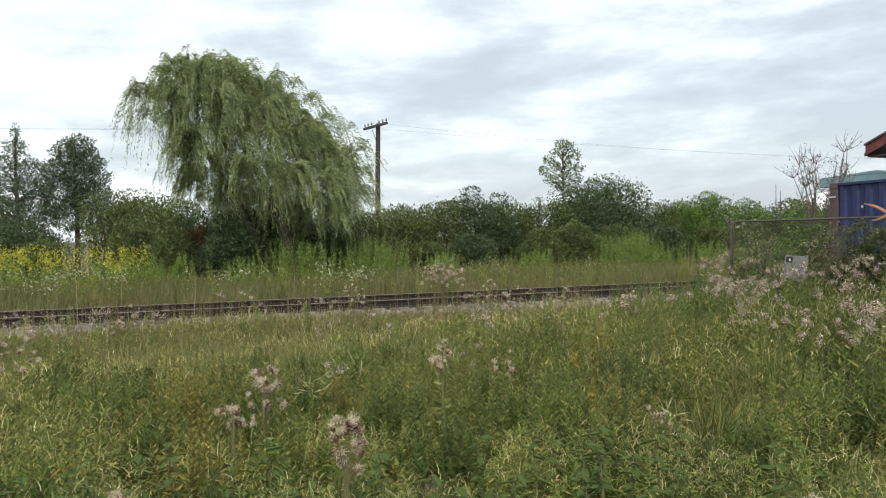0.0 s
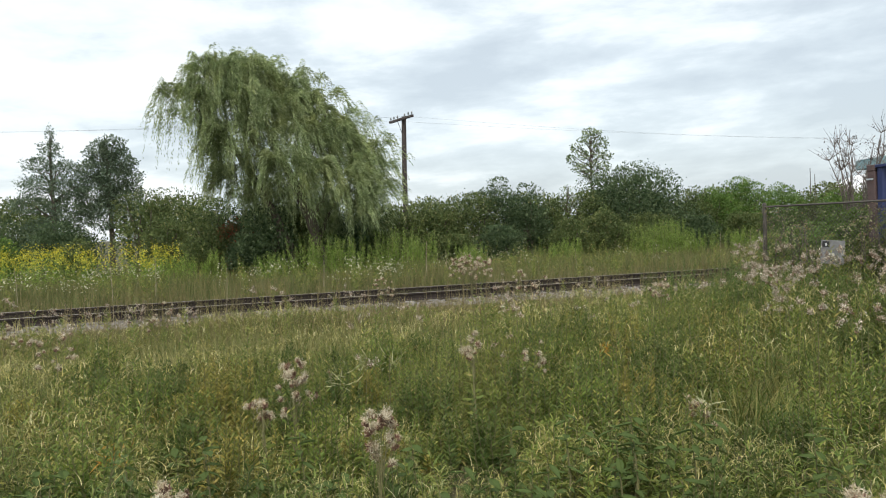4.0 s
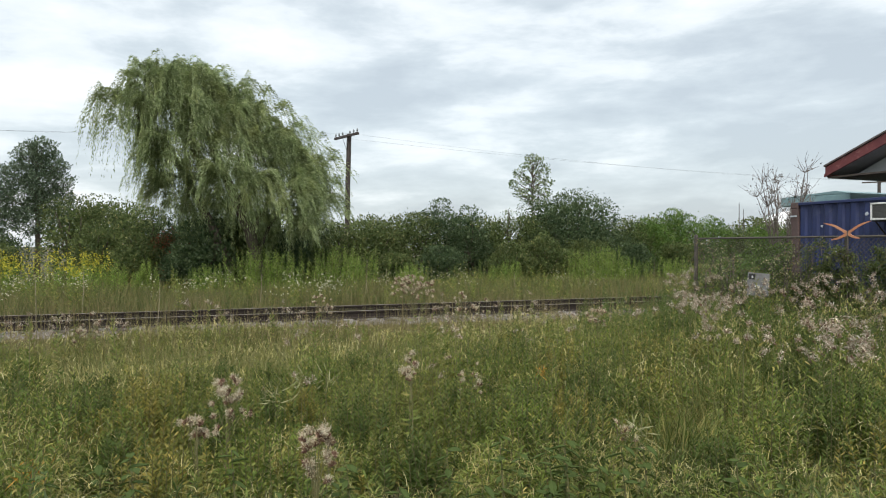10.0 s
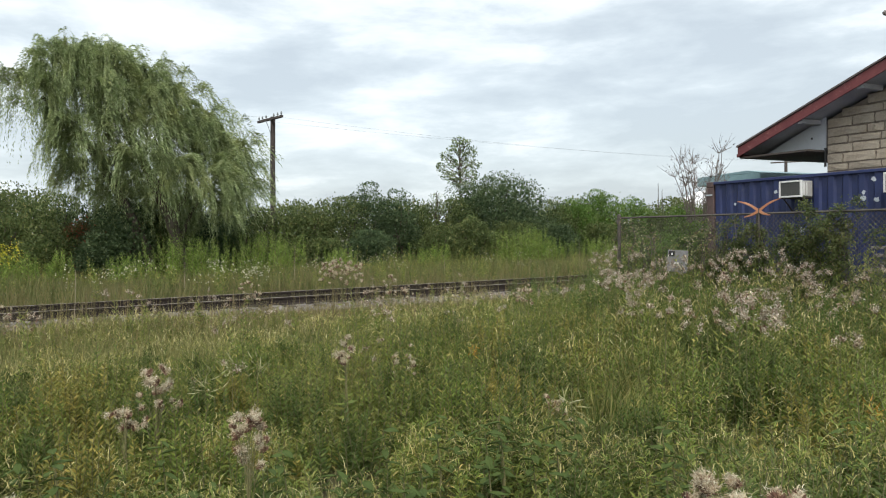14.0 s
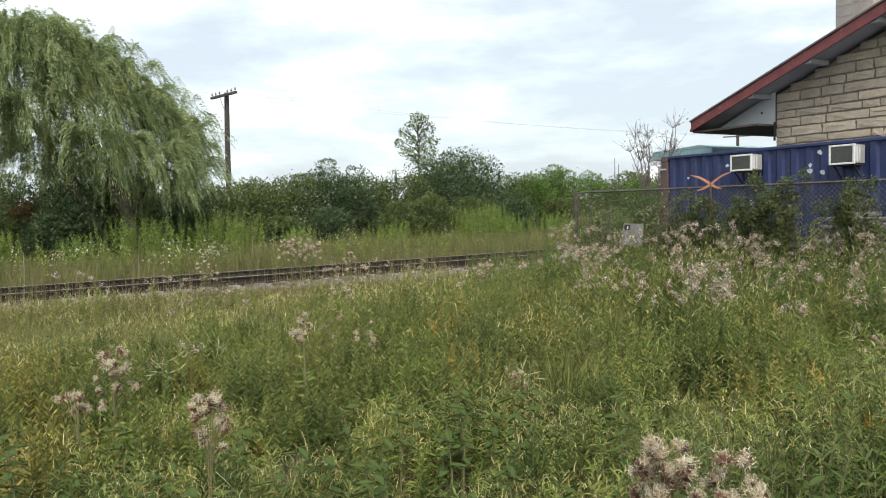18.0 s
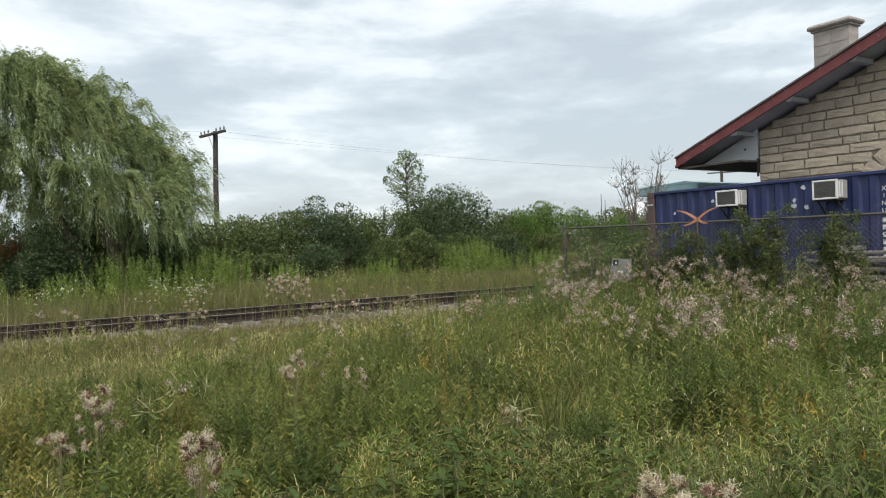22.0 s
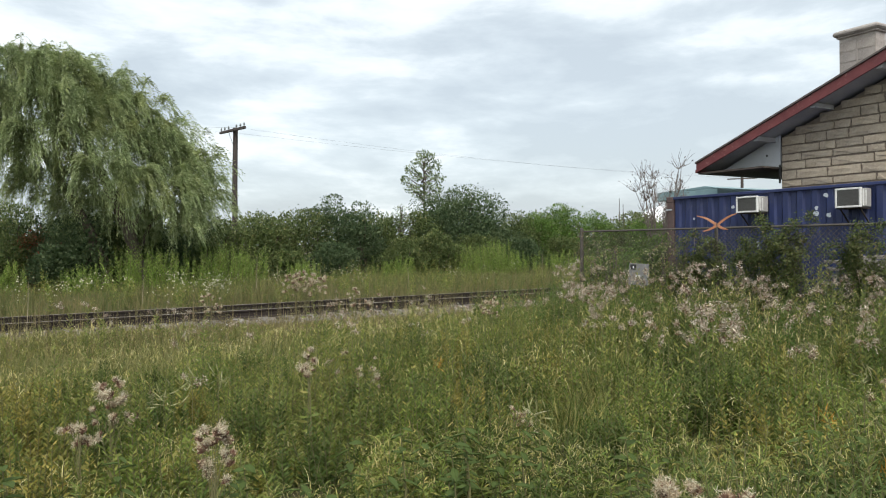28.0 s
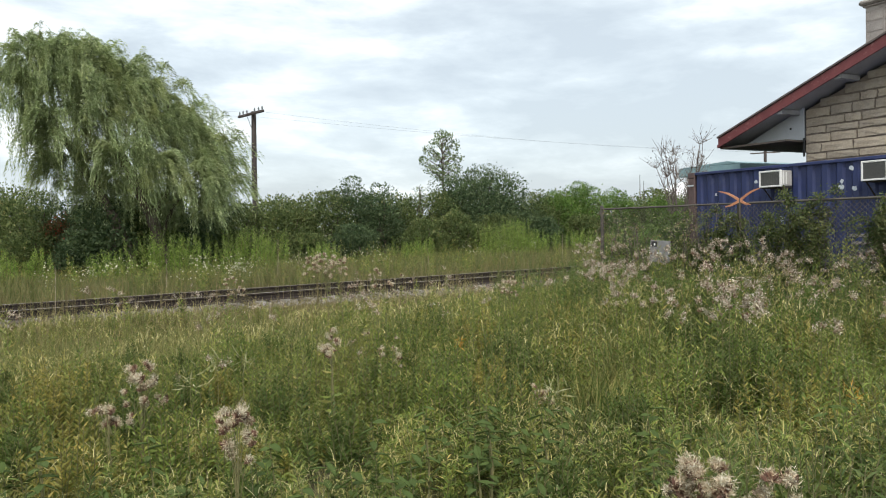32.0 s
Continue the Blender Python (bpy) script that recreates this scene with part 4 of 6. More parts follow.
# ---- trees and bushes ----
def limb_path(a, b, rng, wobble=0.12, steps=5):
    a, b = np.array(a, float), np.array(b, float)
    length = np.linalg.norm(b - a)
    pts = []
    for i in range(steps + 1):
        s = i / steps
        p = a + (b - a) * s + np.array([0, 0, 0.12 * length * math.sin(math.pi * s)])
        if 0 < i < steps:
            p = p + rng.normal(size=3) * wobble * length * 0.25
        pts.append(tuple(p))
    return pts


def plumes(blobs, rng, strands, leaf, width):
    """Wind-combed plumes of narrow leaves; each blob is (x, y, z, rx, ry, rz, plumes, hang, wind)."""
    out = []
    for x, y, z, rx, ry, rz, count, hang, wind in blobs:
        d = unit(rng.normal(size=(count, 3)))
        d[:, 2] = np.abs(d[:, 2]) * 1.15 - 0.25
        o = np.array([x, y, z]) + d * np.array([rx, ry, rz]) * rng.uniform(0.55, 1.0, (count, 1))
        run = unit(d * np.array([1, 1, 0.0]) + rng.normal(size=(count, 3)) * [0.55, 0.55, 0] + [0.9 * wind, 0, 0]) * rng.uniform(0.45, 1.05, (count, 1))
        drop = rng.uniform(0.55, 1.1, (count, 1)) * hang
        rise = rng.uniform(0.15, 0.5, (count, 1))
        # the leaves of one plume lie much the same way
        face = unit(rng.normal(size=(count, 3)) + d * 0.4 + [0, 0, 0.35])
        o, run, drop, rise, face = (np.repeat(a, strands, 0) for a in (o, run, drop, rise, face))
        n = len(o)
        o = o + rng.normal(size=(n, 3)) * [0.06, 0.06, 0.05]
        fan = rng.normal(size=(n, 3)) * [0.1, 0.1, 0.06]
        reach = rng.uniform(0.55, 1.1, (n, 1))
        drop = drop * rng.uniform(0.7, 1.2, (n, 1))
        steps = 34
        for i in range(steps):
            s = (i + rng.uniform(0, 1, (n, 1))) / steps * reach
            p = o + (run + fan) * (1.5 * s - 0.5 * s * s) + np.array([0, 0, 1.0]) * (rise * np.sin(np.pi * np.minimum(s * 1.6, 1)) - drop * s ** 1.9)
            p = p + np.array([0.3 * wind, 0, 0]) * s * s + rng.normal(size=(n, 3)) * 0.012
            v = unit((run + fan) * (1.3 - s) + np.array([0.25 * wind, 0, -1.0]) * (1.9 * s * drop * 0.6 + 0.1) + [0, 0, 0.3])
            out.append(leaf_arrays(p, unit(v + rng.normal(size=(n, 3)) * 0.28), rng.uniform(0.7, 1.25, n) * leaf, width, rng, 0.15, face + rng.normal(size=(n, 3)) * 0.3))
    return joined(out)


def leaf_cloud(blobs, rng, count, leaf, width, shell=0.75, up=0.35):
    out = []
    total = sum(b[3] * b[4] + b[4] * b[5] + b[3] * b[5] for b in blobs)
    for x, y, z, rx, ry, rz in blobs:
        n = int(count * (rx * ry + ry * rz + rx * rz) / total)
        d = unit(rng.normal(size=(n, 3)))
        # uneven outline: the radius swells and shrinks with direction
        ph = rng.uniform(0, 6.28, 6)
        swell = 1 + 0.1 * np.sin(5 * d[:, 0] + ph[0]) + 0.1 * np.sin(6 * d[:, 1] + ph[1]) + 0.12 * np.sin(7 * d[:, 2] + ph[2]) + 0.07 * np.sin(13 * d[:, 0] + 9 * d[:, 2] + ph[3])
        r = (shell + (1 - shell) * rng.uniform(0, 1, n) ** 0.5) * swell
        stray = rng.uniform(0, 1, n) < 0.06
        r = np.where(stray, r * rng.uniform(1.0, 1.22, n), r)
        p = np.array([x, y, z]) + d * r[:, None] * np.array([rx, ry, rz])
        p[:, 2] = np.maximum(p[:, 2], 0.12)
        v = unit(d * 0.7 + np.array([0, 0, up]) + rng.normal(size=(n, 3)) * 0.7)
        out.append(leaf_arrays(p, v, rng.uniform(0.65, 1.3, n) * leaf, rng.uniform(0.8, 1.2, n) * width, rng))
    return joined(out)


def willow():
    rng = np.random.default_rng(3)
    bx, by = 3.5, 26.8
    t = thing("willow_tree", pose(bx, by, 0), "large weeping willow with grey-green drooping foliage, leaning in the wind", "tree")
    trunk = bmesh.new()
    tube(trunk, [(0, 0, -0.2), (-0.05, 0, 1.0), (-0.3, 0.1, 2.2), (-0.9, 0.1, 3.6), (-1.6, 0.1, 5.2), (-2.3, 0, 6.8)], [0.3, 0.24, 0.21, 0.18, 0.13, 0.07], 9)
    part("trunk", trunk, t, "dark furrowed trunk", material=M_BARK)
    part("trunk", tube(bmesh.new(), [(-0.9, 0.3, -0.2), (-1.1, 0.3, 1.2), (-1.9, 0.4, 3.0), (-3.0, 0.3, 5.0), (-4.2, 0.2, 6.3)], [0.22, 0.18, 0.15, 0.11, 0.05], 8), t, "dark furrowed trunk", material=M_BARK)
    for a, b, r in (((-0.3, 0.1, 2.2), (1.4, 0.2, 5.0), 0.1), ((-0.9, 0.1, 3.6), (0.4, -0.6, 6.2), 0.09), ((0, 0, 1.5), (1.9, 0.3, 3.9), 0.08),
                    ((-1.9, 0.4, 3.0), (-3.0, 0.3, 7.4), 0.08), ((-0.6, 0, 2.6), (-0.7, -1.4, 5.2), 0.08), ((-0.6, 0.1, 2.8), (-0.2, 1.4, 5.6), 0.08)):
        part("limb", tube(bmesh.new(), limb_path(a, b, rng), [r * (1 - 0.14 * i) for i in range(6)], 6), t, material=M_BARK)
    groups = [
        ("upper_foliage", [(-3.7, 0, 7.3, 0.55, 0.9, 0.7, 20, 1.7, 0.1), (-3.0, 0, 7.55, 0.7, 1.0, 0.72, 24, 1.5, 0.3), (-2.2, -0.1, 7.3, 0.75, 1.1, 0.75, 24, 1.5, 0.5), (-1.6, 0.1, 6.9, 0.7, 1.0, 0.7, 16, 1.4, 0.5)]),
        ("outer_foliage", [(-4.45, 0, 6.55, 0.4, 0.6, 0.4, 13, 2.4, -0.2), (-5.0, 0, 6.65, 0.2, 0.4, 0.25, 7, 2.0, -0.3), (-3.8, -0.3, 6.3, 0.4, 0.7, 0.6, 16, 2.5, 0.0), (-3.6, 0.0, 5.3, 0.4, 0.7, 0.6, 14, 1.9, 0.1), (-3.4, 0.2, 4.7, 0.5, 0.6, 0.5, 10, 1.5, 0.1)]),
        ("middle_foliage", [(-2.7, -0.9, 6.4, 0.8, 0.7, 0.7, 20, 1.7, 0.3), (-1.4, -1.0, 6.1, 0.8, 0.7, 0.7, 20, 1.6, 0.4), (-3.1, -1.0, 5.3, 0.6, 0.5, 0.4, 14, 1.5, 0.2), (-1.9, -1.1, 5.0, 0.6, 0.5, 0.5, 14, 1.6, 0.3), (-0.5, -1.1, 5.2, 0.7, 0.6, 0.6, 18, 1.6, 0.5)]),
        ("right_foliage", [(-0.9, 0, 6.8, 0.6, 0.9, 0.68, 18, 1.5, 0.4), (-0.2, 0, 6.25, 0.6, 0.9, 0.65, 18, 1.6, 0.5), (0.5, -0.8, 5.1, 0.7, 0.7, 0.7, 18, 1.6, 0.6)]),
        ("edge_foliage", [(0.55, 0, 5.6, 0.5, 0.8, 0.55, 15, 1.6, 0.6), (1.2, 0.1, 4.95, 0.5, 0.8, 0.5, 13, 1.5, 0.6), (1.75, 0, 4.3, 0.45, 0.8, 0.6, 14, 1.3, 0.6), (2.0, 0, 3.4, 0.5, 0.8, 0.6, 14, 1.2, 0.5), (1.3, -0.5, 4.2, 0.6, 0.7, 0.7, 14, 1.5, 0.6)]),
        ("low_foliage", [(-1.3, -1.7, 4.1, 0.55, 0.4, 0.4, 20, 2.1, 0.2), (-0.3, -1.7, 3.8, 0.6, 0.4, 0.45, 16, 1.6, 0.3), (0.7, -1.4, 3.6, 0.65, 0.5, 0.5, 18, 1.3, 0.4), (1.5, -0.8, 2.8, 0.6, 0.6, 0.5, 12, 1.2, 0.4), (-2.4, 0.6, 4.0, 0.8, 0.6, 0.7, 16, 1.5, 0.2), (-1.7, 0.7, 3.1, 0.9, 0.5, 0.8, 16, 1.4, 0.2), (-3.0, 0.4, 3.9, 0.4, 0.5, 0.5, 9, 1.2, 0.1), (-0.6, 0.8, 2.6, 1.0, 0.5, 0.8, 14, 1.2, 0.2), (0.8, 0.6, 2.4, 0.9, 0.5, 0.8, 12, 1.2, 0.2)]),
    ]
    # thin outer shoots that break the outline: x, y, z, reach to +x
    wisps = [(-3.9, 0, 7.95, -0.2), (-3.2, 0, 8.2, 0.3), (-2.5, 0, 8.05, 0.4), (-1.8, 0, 7.8, 0.5), (-0.8, 0, 7.65, 0.3), (-0.1, 0, 7.25, 0.5), (0.5, 0, 6.75, 0.7), (1.2, 0, 6.2, 0.8), (1.9, 0, 5.7, 0.8), (2.3, 0, 5.0, 0.8), (2.5, 0, 4.2, 0.7)]
    groups.append(("shoot_growth", [(x, y, z - 0.15, 0.35, 0.7, 0.2, 8, 1.2, w) for x, y, z, w in wisps]))
    made = []
    for name, blobs in groups:
        core = leaf_cloud([(b[0], b[1] + 0.5, b[2] - 0.4, b[3] * 0.85, b[4] * 0.9, b[5] * 0.9) for b in blobs], rng, (3 if name == "shoot_growth" else 20) * sum(b[6] for b in blobs), 0.18, 0.045, 0.2, -0.6)
        v, f = joined([plumes(blobs, rng, {"edge_foliage": 9, "outer_foliage": 11, "shoot_growth": 4}.get(name, 16), 0.12, 0.024), core])
        pivot = np.array([blobs[0][0] * 0.7, blobs[0][1], max(blobs[0][2] - 1.0, 2.0)])
        ob = part(name, mesh_np(name, v - pivot, f, M_WILLOW), t, "drooping grey-green willow shoots", m=pose(*pivot))
        made.append((ob, tuple(pivot)))
    return made


WILLOW = willow()


def bush(x, y, height, radius, material, label, seed, count=5200, leaf=0.092, width=0.054, spread=1.0, group="bush row"):
    rng = np.random.default_rng(seed)
    t = thing("bush", pose(x, y, 0), label, "bush", group)
    for k in range(5):
        a = rng.uniform(0, 6.28)
        tip = (0.6 * radius * math.cos(a), 0.6 * radius * math.sin(a), height * rng.uniform(0.55, 0.8))
        part("stem", tube(bmesh.new(), limb_path((0.1 * math.cos(a), 0.1 * math.sin(a), -0.1), tip, rng), [0.045 - 0.006 * i for i in range(6)], 5), t, material=M_BARK)
    blobs = [(0, 0, height * 0.5, radius, radius, height * 0.42)]
    for k in range(8):
        a = k * 0.785 + rng.uniform(-0.3, 0.3)
        s = rng.uniform(0.32, 0.55) * radius
        zz = rng.uniform(0.22, 0.9) * height
        reach = rng.uniform(0.45, 0.85) * radius * (1.15 - 0.55 * zz / height)
        blobs.append((reach * math.cos(a) * spread, reach * math.sin(a), min(zz, height - s * 0.75), s, s, s * 0.8))
    blobs.append((rng.uniform(-0.2, 0.2) * radius, 0, height - 0.38 * radius, 0.42 * radius, 0.42 * radius, 0.38 * radius))
    v, f = leaf_cloud(blobs, rng, count, leaf, width)
    part("crown", mesh_np("crown", v, f, material), t)
    fill = (0.86, 0.4, 4200) if radius > 2 and height > 4.4 else (0.68, 0.34, int(420 * max(radius, 1.0) ** 1.5))
    core = leaf_cloud([(0, 0, height * 0.45, radius * fill[0], radius * fill[0], height * fill[1])], rng, fill[2], 0.2, 0.12, 0.5)
    part("inner_leaves", mesh_np("inner_leaves", *core, M_BUSH_DARK if material is M_RED else material), t)
    return t


OLIVE, DARK, LIGHT = "dense olive-green bush in the row beyond the track", "dense dark green bush in the row beyond the track", "light green leafy bush in the row beyond the track"
BUSHES = [
    (7.0, 30.6, 2.9, 1.3, M_BUSH, OLIVE), (8.9, 30.2, 3.0, 1.3, M_BUSH, OLIVE), (10.7, 30.0, 3.25, 1.35, M_BUSH, OLIVE), (12.1, 30.0, 3.95, 1.05, M_BUSH_DARK, DARK),
    (13.5, 30.0, 3.6, 1.05, M_BUSH_DARK, DARK), (14.9, 30.4, 2.95, 1.0, M_BUSH, OLIVE), (16.7, 30.2, 3.3, 1.1, M_BUSH, OLIVE), (19.3, 30.6, 4.5, 2.75, M_BUSH_DARK, "large rounded dark green bush in the row beyond the track"),
    (22.6, 30.4, 3.25, 1.3, M_BUSH, OLIVE), (24.1, 30.6, 3.3, 1.3, M_BUSH_LIGHT, LIGHT), (25.6, 30.2, 3.8, 1.2, M_BUSH_LIGHT, LIGHT), (27.6, 30.0, 3.4, 1.4, M_BUSH_LIGHT, LIGHT),
    (29.6, 30.4, 2.85, 1.3, M_BUSH, OLIVE), (31.8, 30.2, 2.95, 1.4, M_BUSH_LIGHT, LIGHT), (34.4, 30.4, 2.9, 1.5, M_BUSH, OLIVE), (37.4, 30.4, 3.0, 1.6, M_BUSH_LIGHT, LIGHT),
    (40.8, 30.6, 3.0, 1.7, M_BUSH, OLIVE), (44.6, 30.6, 3.2, 1.8, M_BUSH, OLIVE), (5.2, 29.6, 2.5, 1.4, M_BUSH_DARK, DARK), (3.2, 30.2, 2.7, 1.5, M_BUSH_DARK, DARK),
    (1.0, 30.6, 3.2, 1.5, M_BUSH_DARK, DARK), (-0.5, 31.4, 3.3, 1.3, M_BUSH, OLIVE), (2.4, 31.2, 3.4, 1.4, M_BUSH_DARK, DARK), (-1.2, 33.0, 3.7, 1.7, M_BUSH, OLIVE), (-3.1, 33.6, 3.9, 1.6, M_BUSH, OLIVE), (-2.2, 31.4, 2.7, 1.1, M_BUSH, OLIVE), (-0.6, 29.8, 2.2, 1.2, M_BUSH, OLIVE),
    (-6.5, 34.0, 2.6, 1.6, M_BUSH_DARK, DARK), (-9.5, 35.0, 2.8, 1.8, M_BUSH_DARK, DARK), (-13.0, 35.0, 3.0, 2.0, M_BUSH_DARK, DARK),
    (14.3, 27.4, 1.9, 1.0, M_BUSH, OLIVE), (16.2, 27.6, 2.2, 1.15, M_BUSH, OLIVE), (18.4, 27.8, 2.0, 1.1, M_BUSH, OLIVE), (20.8, 27.6, 1.8, 1.0, M_BUSH_DARK, DARK),
    (11.2, 27.8, 1.7, 0.9, M_BUSH_DARK, DARK), (9.3, 27.9, 1.4, 0.8, M_BUSH, OLIVE), (23.6, 27.6, 1.9, 1.0, M_BUSH, OLIVE),
    (1.7, 27.3, 2.9, 1.1, M_BUSH_DARK, DARK), (3.1, 27.6, 2.6, 1.0, M_BUSH, OLIVE), (2.5, 28.3, 2.2, 0.95, M_BUSH_DARK, DARK), (4.6, 27.7, 1.8, 1.0, M_BUSH_DARK, DARK), (6.0, 27.9, 1.9, 0.95, M_BUSH, OLIVE), (1.0, 28.3, 1.6, 0.9, M_BUSH_DARK, DARK),
]
for i, (x, y, h, r, mat, label) in enumerate(BUSHES):
    bush(x, y, h, r, mat, label, 100 + i, 20000 if r > 2 else int((4300 if y < 30.9 else 2600) * r + 1200))
bush(0.5, 29.4, 2.4, 0.75, M_RED, "small reddish bush turning colour under the willow", 190, 2200)
bush(-7.9, 29.5, 1.9, 0.75, M_BUSH_LIGHT, "small light green sapling bush above goldenrod", 191, 2000)
bush(-5.2, 29.0, 1.8, 0.7, M_BUSH, "small olive sapling bush above goldenrod", 192, 2000)
for i, (x, y, h, r) in enumerate(((46, 44, 4.2, 3.0), (38, 46, 4.0, 3.0), (30, 47, 3.9, 3.2), (22, 48, 3.9, 3.2), (14, 48, 3.9, 3.2), (6, 48, 4.0, 3.2), (-3, 49, 4.4, 3.4), (-12, 49, 4.4, 3.4), (-21, 48, 4.4, 3.4), (54, 42, 3.6, 2.8), (62, 40, 3.6, 2.8), (70, 40, 3.6, 3.0))):
    bush(x, y, h, r, M_BUSH, "distant olive-green bush behind the row", 220 + i, 3600, 0.22, 0.13, group="distant bushes")


bush(13.0, 11.75, 1.75, 0.65, M_BUSH_LIGHT, "low light green bush at the end of the container", 193, 2600, 0.08, 0.045)
bush(14.2, 13.4, 2.1, 0.7, M_BUSH_LIGHT, "low light green bush beside the shelter", 194, 2600, 0.08, 0.045)
bush(11.0, 11.3, 1.45, 0.7, M_BUSH_LIGHT, "low light green bush behind the fence", 195, 2400, 0.08, 0.045)


def leafy_tree(name, x, y, height, crown, material, label, seed, count, leaf, width, trunk=0.09, bare=0.0):
    """A tapered trunk with rising limbs; crown is a list of blobs relative to the foot."""
    rng = np.random.default_rng(seed)
    t = thing(name, pose(x, y, 0), label, "tree")
    part("trunk", tube(bmesh.new(), [(0, 0, -0.2), (0.04, 0, height * 0.35), (-0.03, 0.02, height * 0.7), (0.02, 0, height * 0.97)], [trunk, trunk * 0.8, trunk * 0.5, 0.012], 7), t, material=M_BARK)
    limbs = bmesh.new()
    for bx, by, bz, rx, ry, rz in crown:
        for k in range(3):
            d = unit(rng.normal(size=(1, 3)))[0]
            z0 = max(bz - rz - rng.uniform(0.1, 0.5), height * 0.18)
            tube(limbs, limb_path((0, 0, min(z0, height * 0.85)), (bx + d[0] * rx * 0.8, by + d[1] * ry * 0.8, bz + d[2] * rz * 0.7), rng), [0.03 - 0.0045 * i for i in range(6)], 4)
    tagged(part("branch_work", limbs, t, material=M_TWIG if bare else M_BARK), kind="stuff")
    v, f = leaf_cloud(crown, rng, count, leaf, width, 0.25)
    part("crown", mesh_np("crown", v, f, material), t)


leafy_tree("poplar_tree", 18.6, 33.2, 6.7, [(-0.05, 0, 6.45, 0.36, 0.3, 0.22), (0.35, 0, 6.3, 0.34, 0.3, 0.26), (-0.4, 0, 6.0, 0.34, 0.3, 0.26), (0.75, 0, 5.85, 0.3, 0.3, 0.3), (0.15, 0, 5.75, 0.3, 0.3, 0.22), (-0.85, 0, 5.55, 0.32, 0.3, 0.26), (0.45, 0, 5.3, 0.34, 0.3, 0.26), (0.95, 0, 5.2, 0.28, 0.3, 0.26),
                                                (-0.35, 0, 5.2, 0.32, 0.4, 0.24), (-1.15, 0, 5.0, 0.28, 0.3, 0.24), (0.1, 0, 4.75, 0.34, 0.4, 0.24), (0.75, 0, 4.6, 0.34, 0.4, 0.26), (-0.7, 0, 4.55, 0.36, 0.4, 0.26), (-0.2, 0, 4.2, 0.4, 0.4, 0.26), (0.5, 0, 4.0, 0.4, 0.4, 0.3)],
           M_POPLAR, "slender pale green young poplar with sparse leaves", 31, 2000, 0.12, 0.075, 0.05)
leafy_tree("dark_conifer", -7.3, 36.0, 7.0, [(0, 0, 6.6, 0.2, 0.2, 0.35), (0, 0, 5.9, 0.5, 0.5, 0.4), (-0.5, 0, 5.2, 0.7, 0.6, 0.4), (0.5, 0, 5.0, 0.7, 0.7, 0.45), (-0.5, 0, 4.3, 1.0, 0.9, 0.45), (0.6, 0, 4.1, 0.9, 0.9, 0.5), (-0.8, 0, 3.4, 1.2, 1.0, 0.5), (0.7, 0, 3.1, 1.1, 1.0, 0.6), (0, 0, 2.2, 1.5, 1.3, 0.7)],
           M_SPRUCE, "tall narrow dark conifer with sky between its branches", 32, 14000, 0.1, 0.045, 0.12)
leafy_tree("dark_leafy_tree", -4.95, 36.0, 6.7, [(0.2, 0, 6.0, 0.6, 0.6, 0.6), (-0.4, 0, 5.7, 0.6, 0.6, 0.6), (0.6, 0, 5.3, 0.7, 0.7, 0.6), (-0.7, 0, 4.9, 0.8, 0.7, 0.6), (0.3, 0, 4.6, 1.1, 1.0, 0.8), (-0.6, 0, 3.9, 1.2, 1.0, 0.8), (0.7, 0, 3.7, 0.9, 0.9, 0.7), (0, 0, 2.9, 1.4, 1.2, 0.8)],
           M_SPRUCE, "dense dark green upright tree beyond the goldenrod", 33, 19000, 0.1, 0.055, 0.13)
leafy_tree("sparse_sapling", 15.6, 30.2, 3.6, [(0, 0, 3.2, 0.35, 0.3, 0.35), (-0.3, 0, 2.8, 0.4, 0.3, 0.35), (0.3, 0, 2.7, 0.35, 0.3, 0.3)],
           M_POPLAR, "thin pale sapling between the bushes", 34, 350, 0.1, 0.05, 0.04)


def bare_shrub():
    """Twiggy, nearly leafless shrub behind the container's end."""
    rng = np.random.default_rng(40)
    t = thing("bare_shrub", pose(13.4, 12.1, 0), "nearly leafless grey twiggy shrub behind the container", "shrub")
    twigs, tips = bmesh.new(), []
    for k in range(15):
        a, lean = rng.uniform(0, 6.28), rng.uniform(0.15, 0.9)
        tip = np.array([math.cos(a) * lean * 0.8, math.sin(a) * lean, rng.uniform(2.9, 3.75) - 0.5 * lean])
        pts = limb_path((0, 0, -0.05), tip, rng, 0.1)
        tube(twigs, pts, [0.024, 0.02, 0.016, 0.013, 0.01, 0.006], 5)
        for j in range(34):
            b = np.array(pts[int(rng.integers(2, 6))])
            e = b + unit(rng.normal(size=(1, 3)) * [1, 1, 0.4] + [[0, 0, 1.5]])[0] * rng.uniform(0.15, 0.5)
            tube(twigs, [tuple(b), tuple((b + e) / 2 + rng.normal(size=3) * 0.03), tuple(e)], [0.0055, 0.004, 0.0025], 3)
            tips += [e, (b + e) / 2, e * 0.9 + b * 0.1]
    part("twig_work", twigs, t, material=M_TWIG)
    p = np.array(tips)
    p = p[::4] + rng.normal(size=p[::4].shape) * 0.04
    v, f = leaf_arrays(p, unit(rng.normal(size=p.shape)), rng.uniform(0.04, 0.08, len(p)), 0.03, rng)
    part("dry_leaves", mesh_np("dry_leaves", v, f, M_TWIG), t, "few curled brown leaves")


bare_shrub()


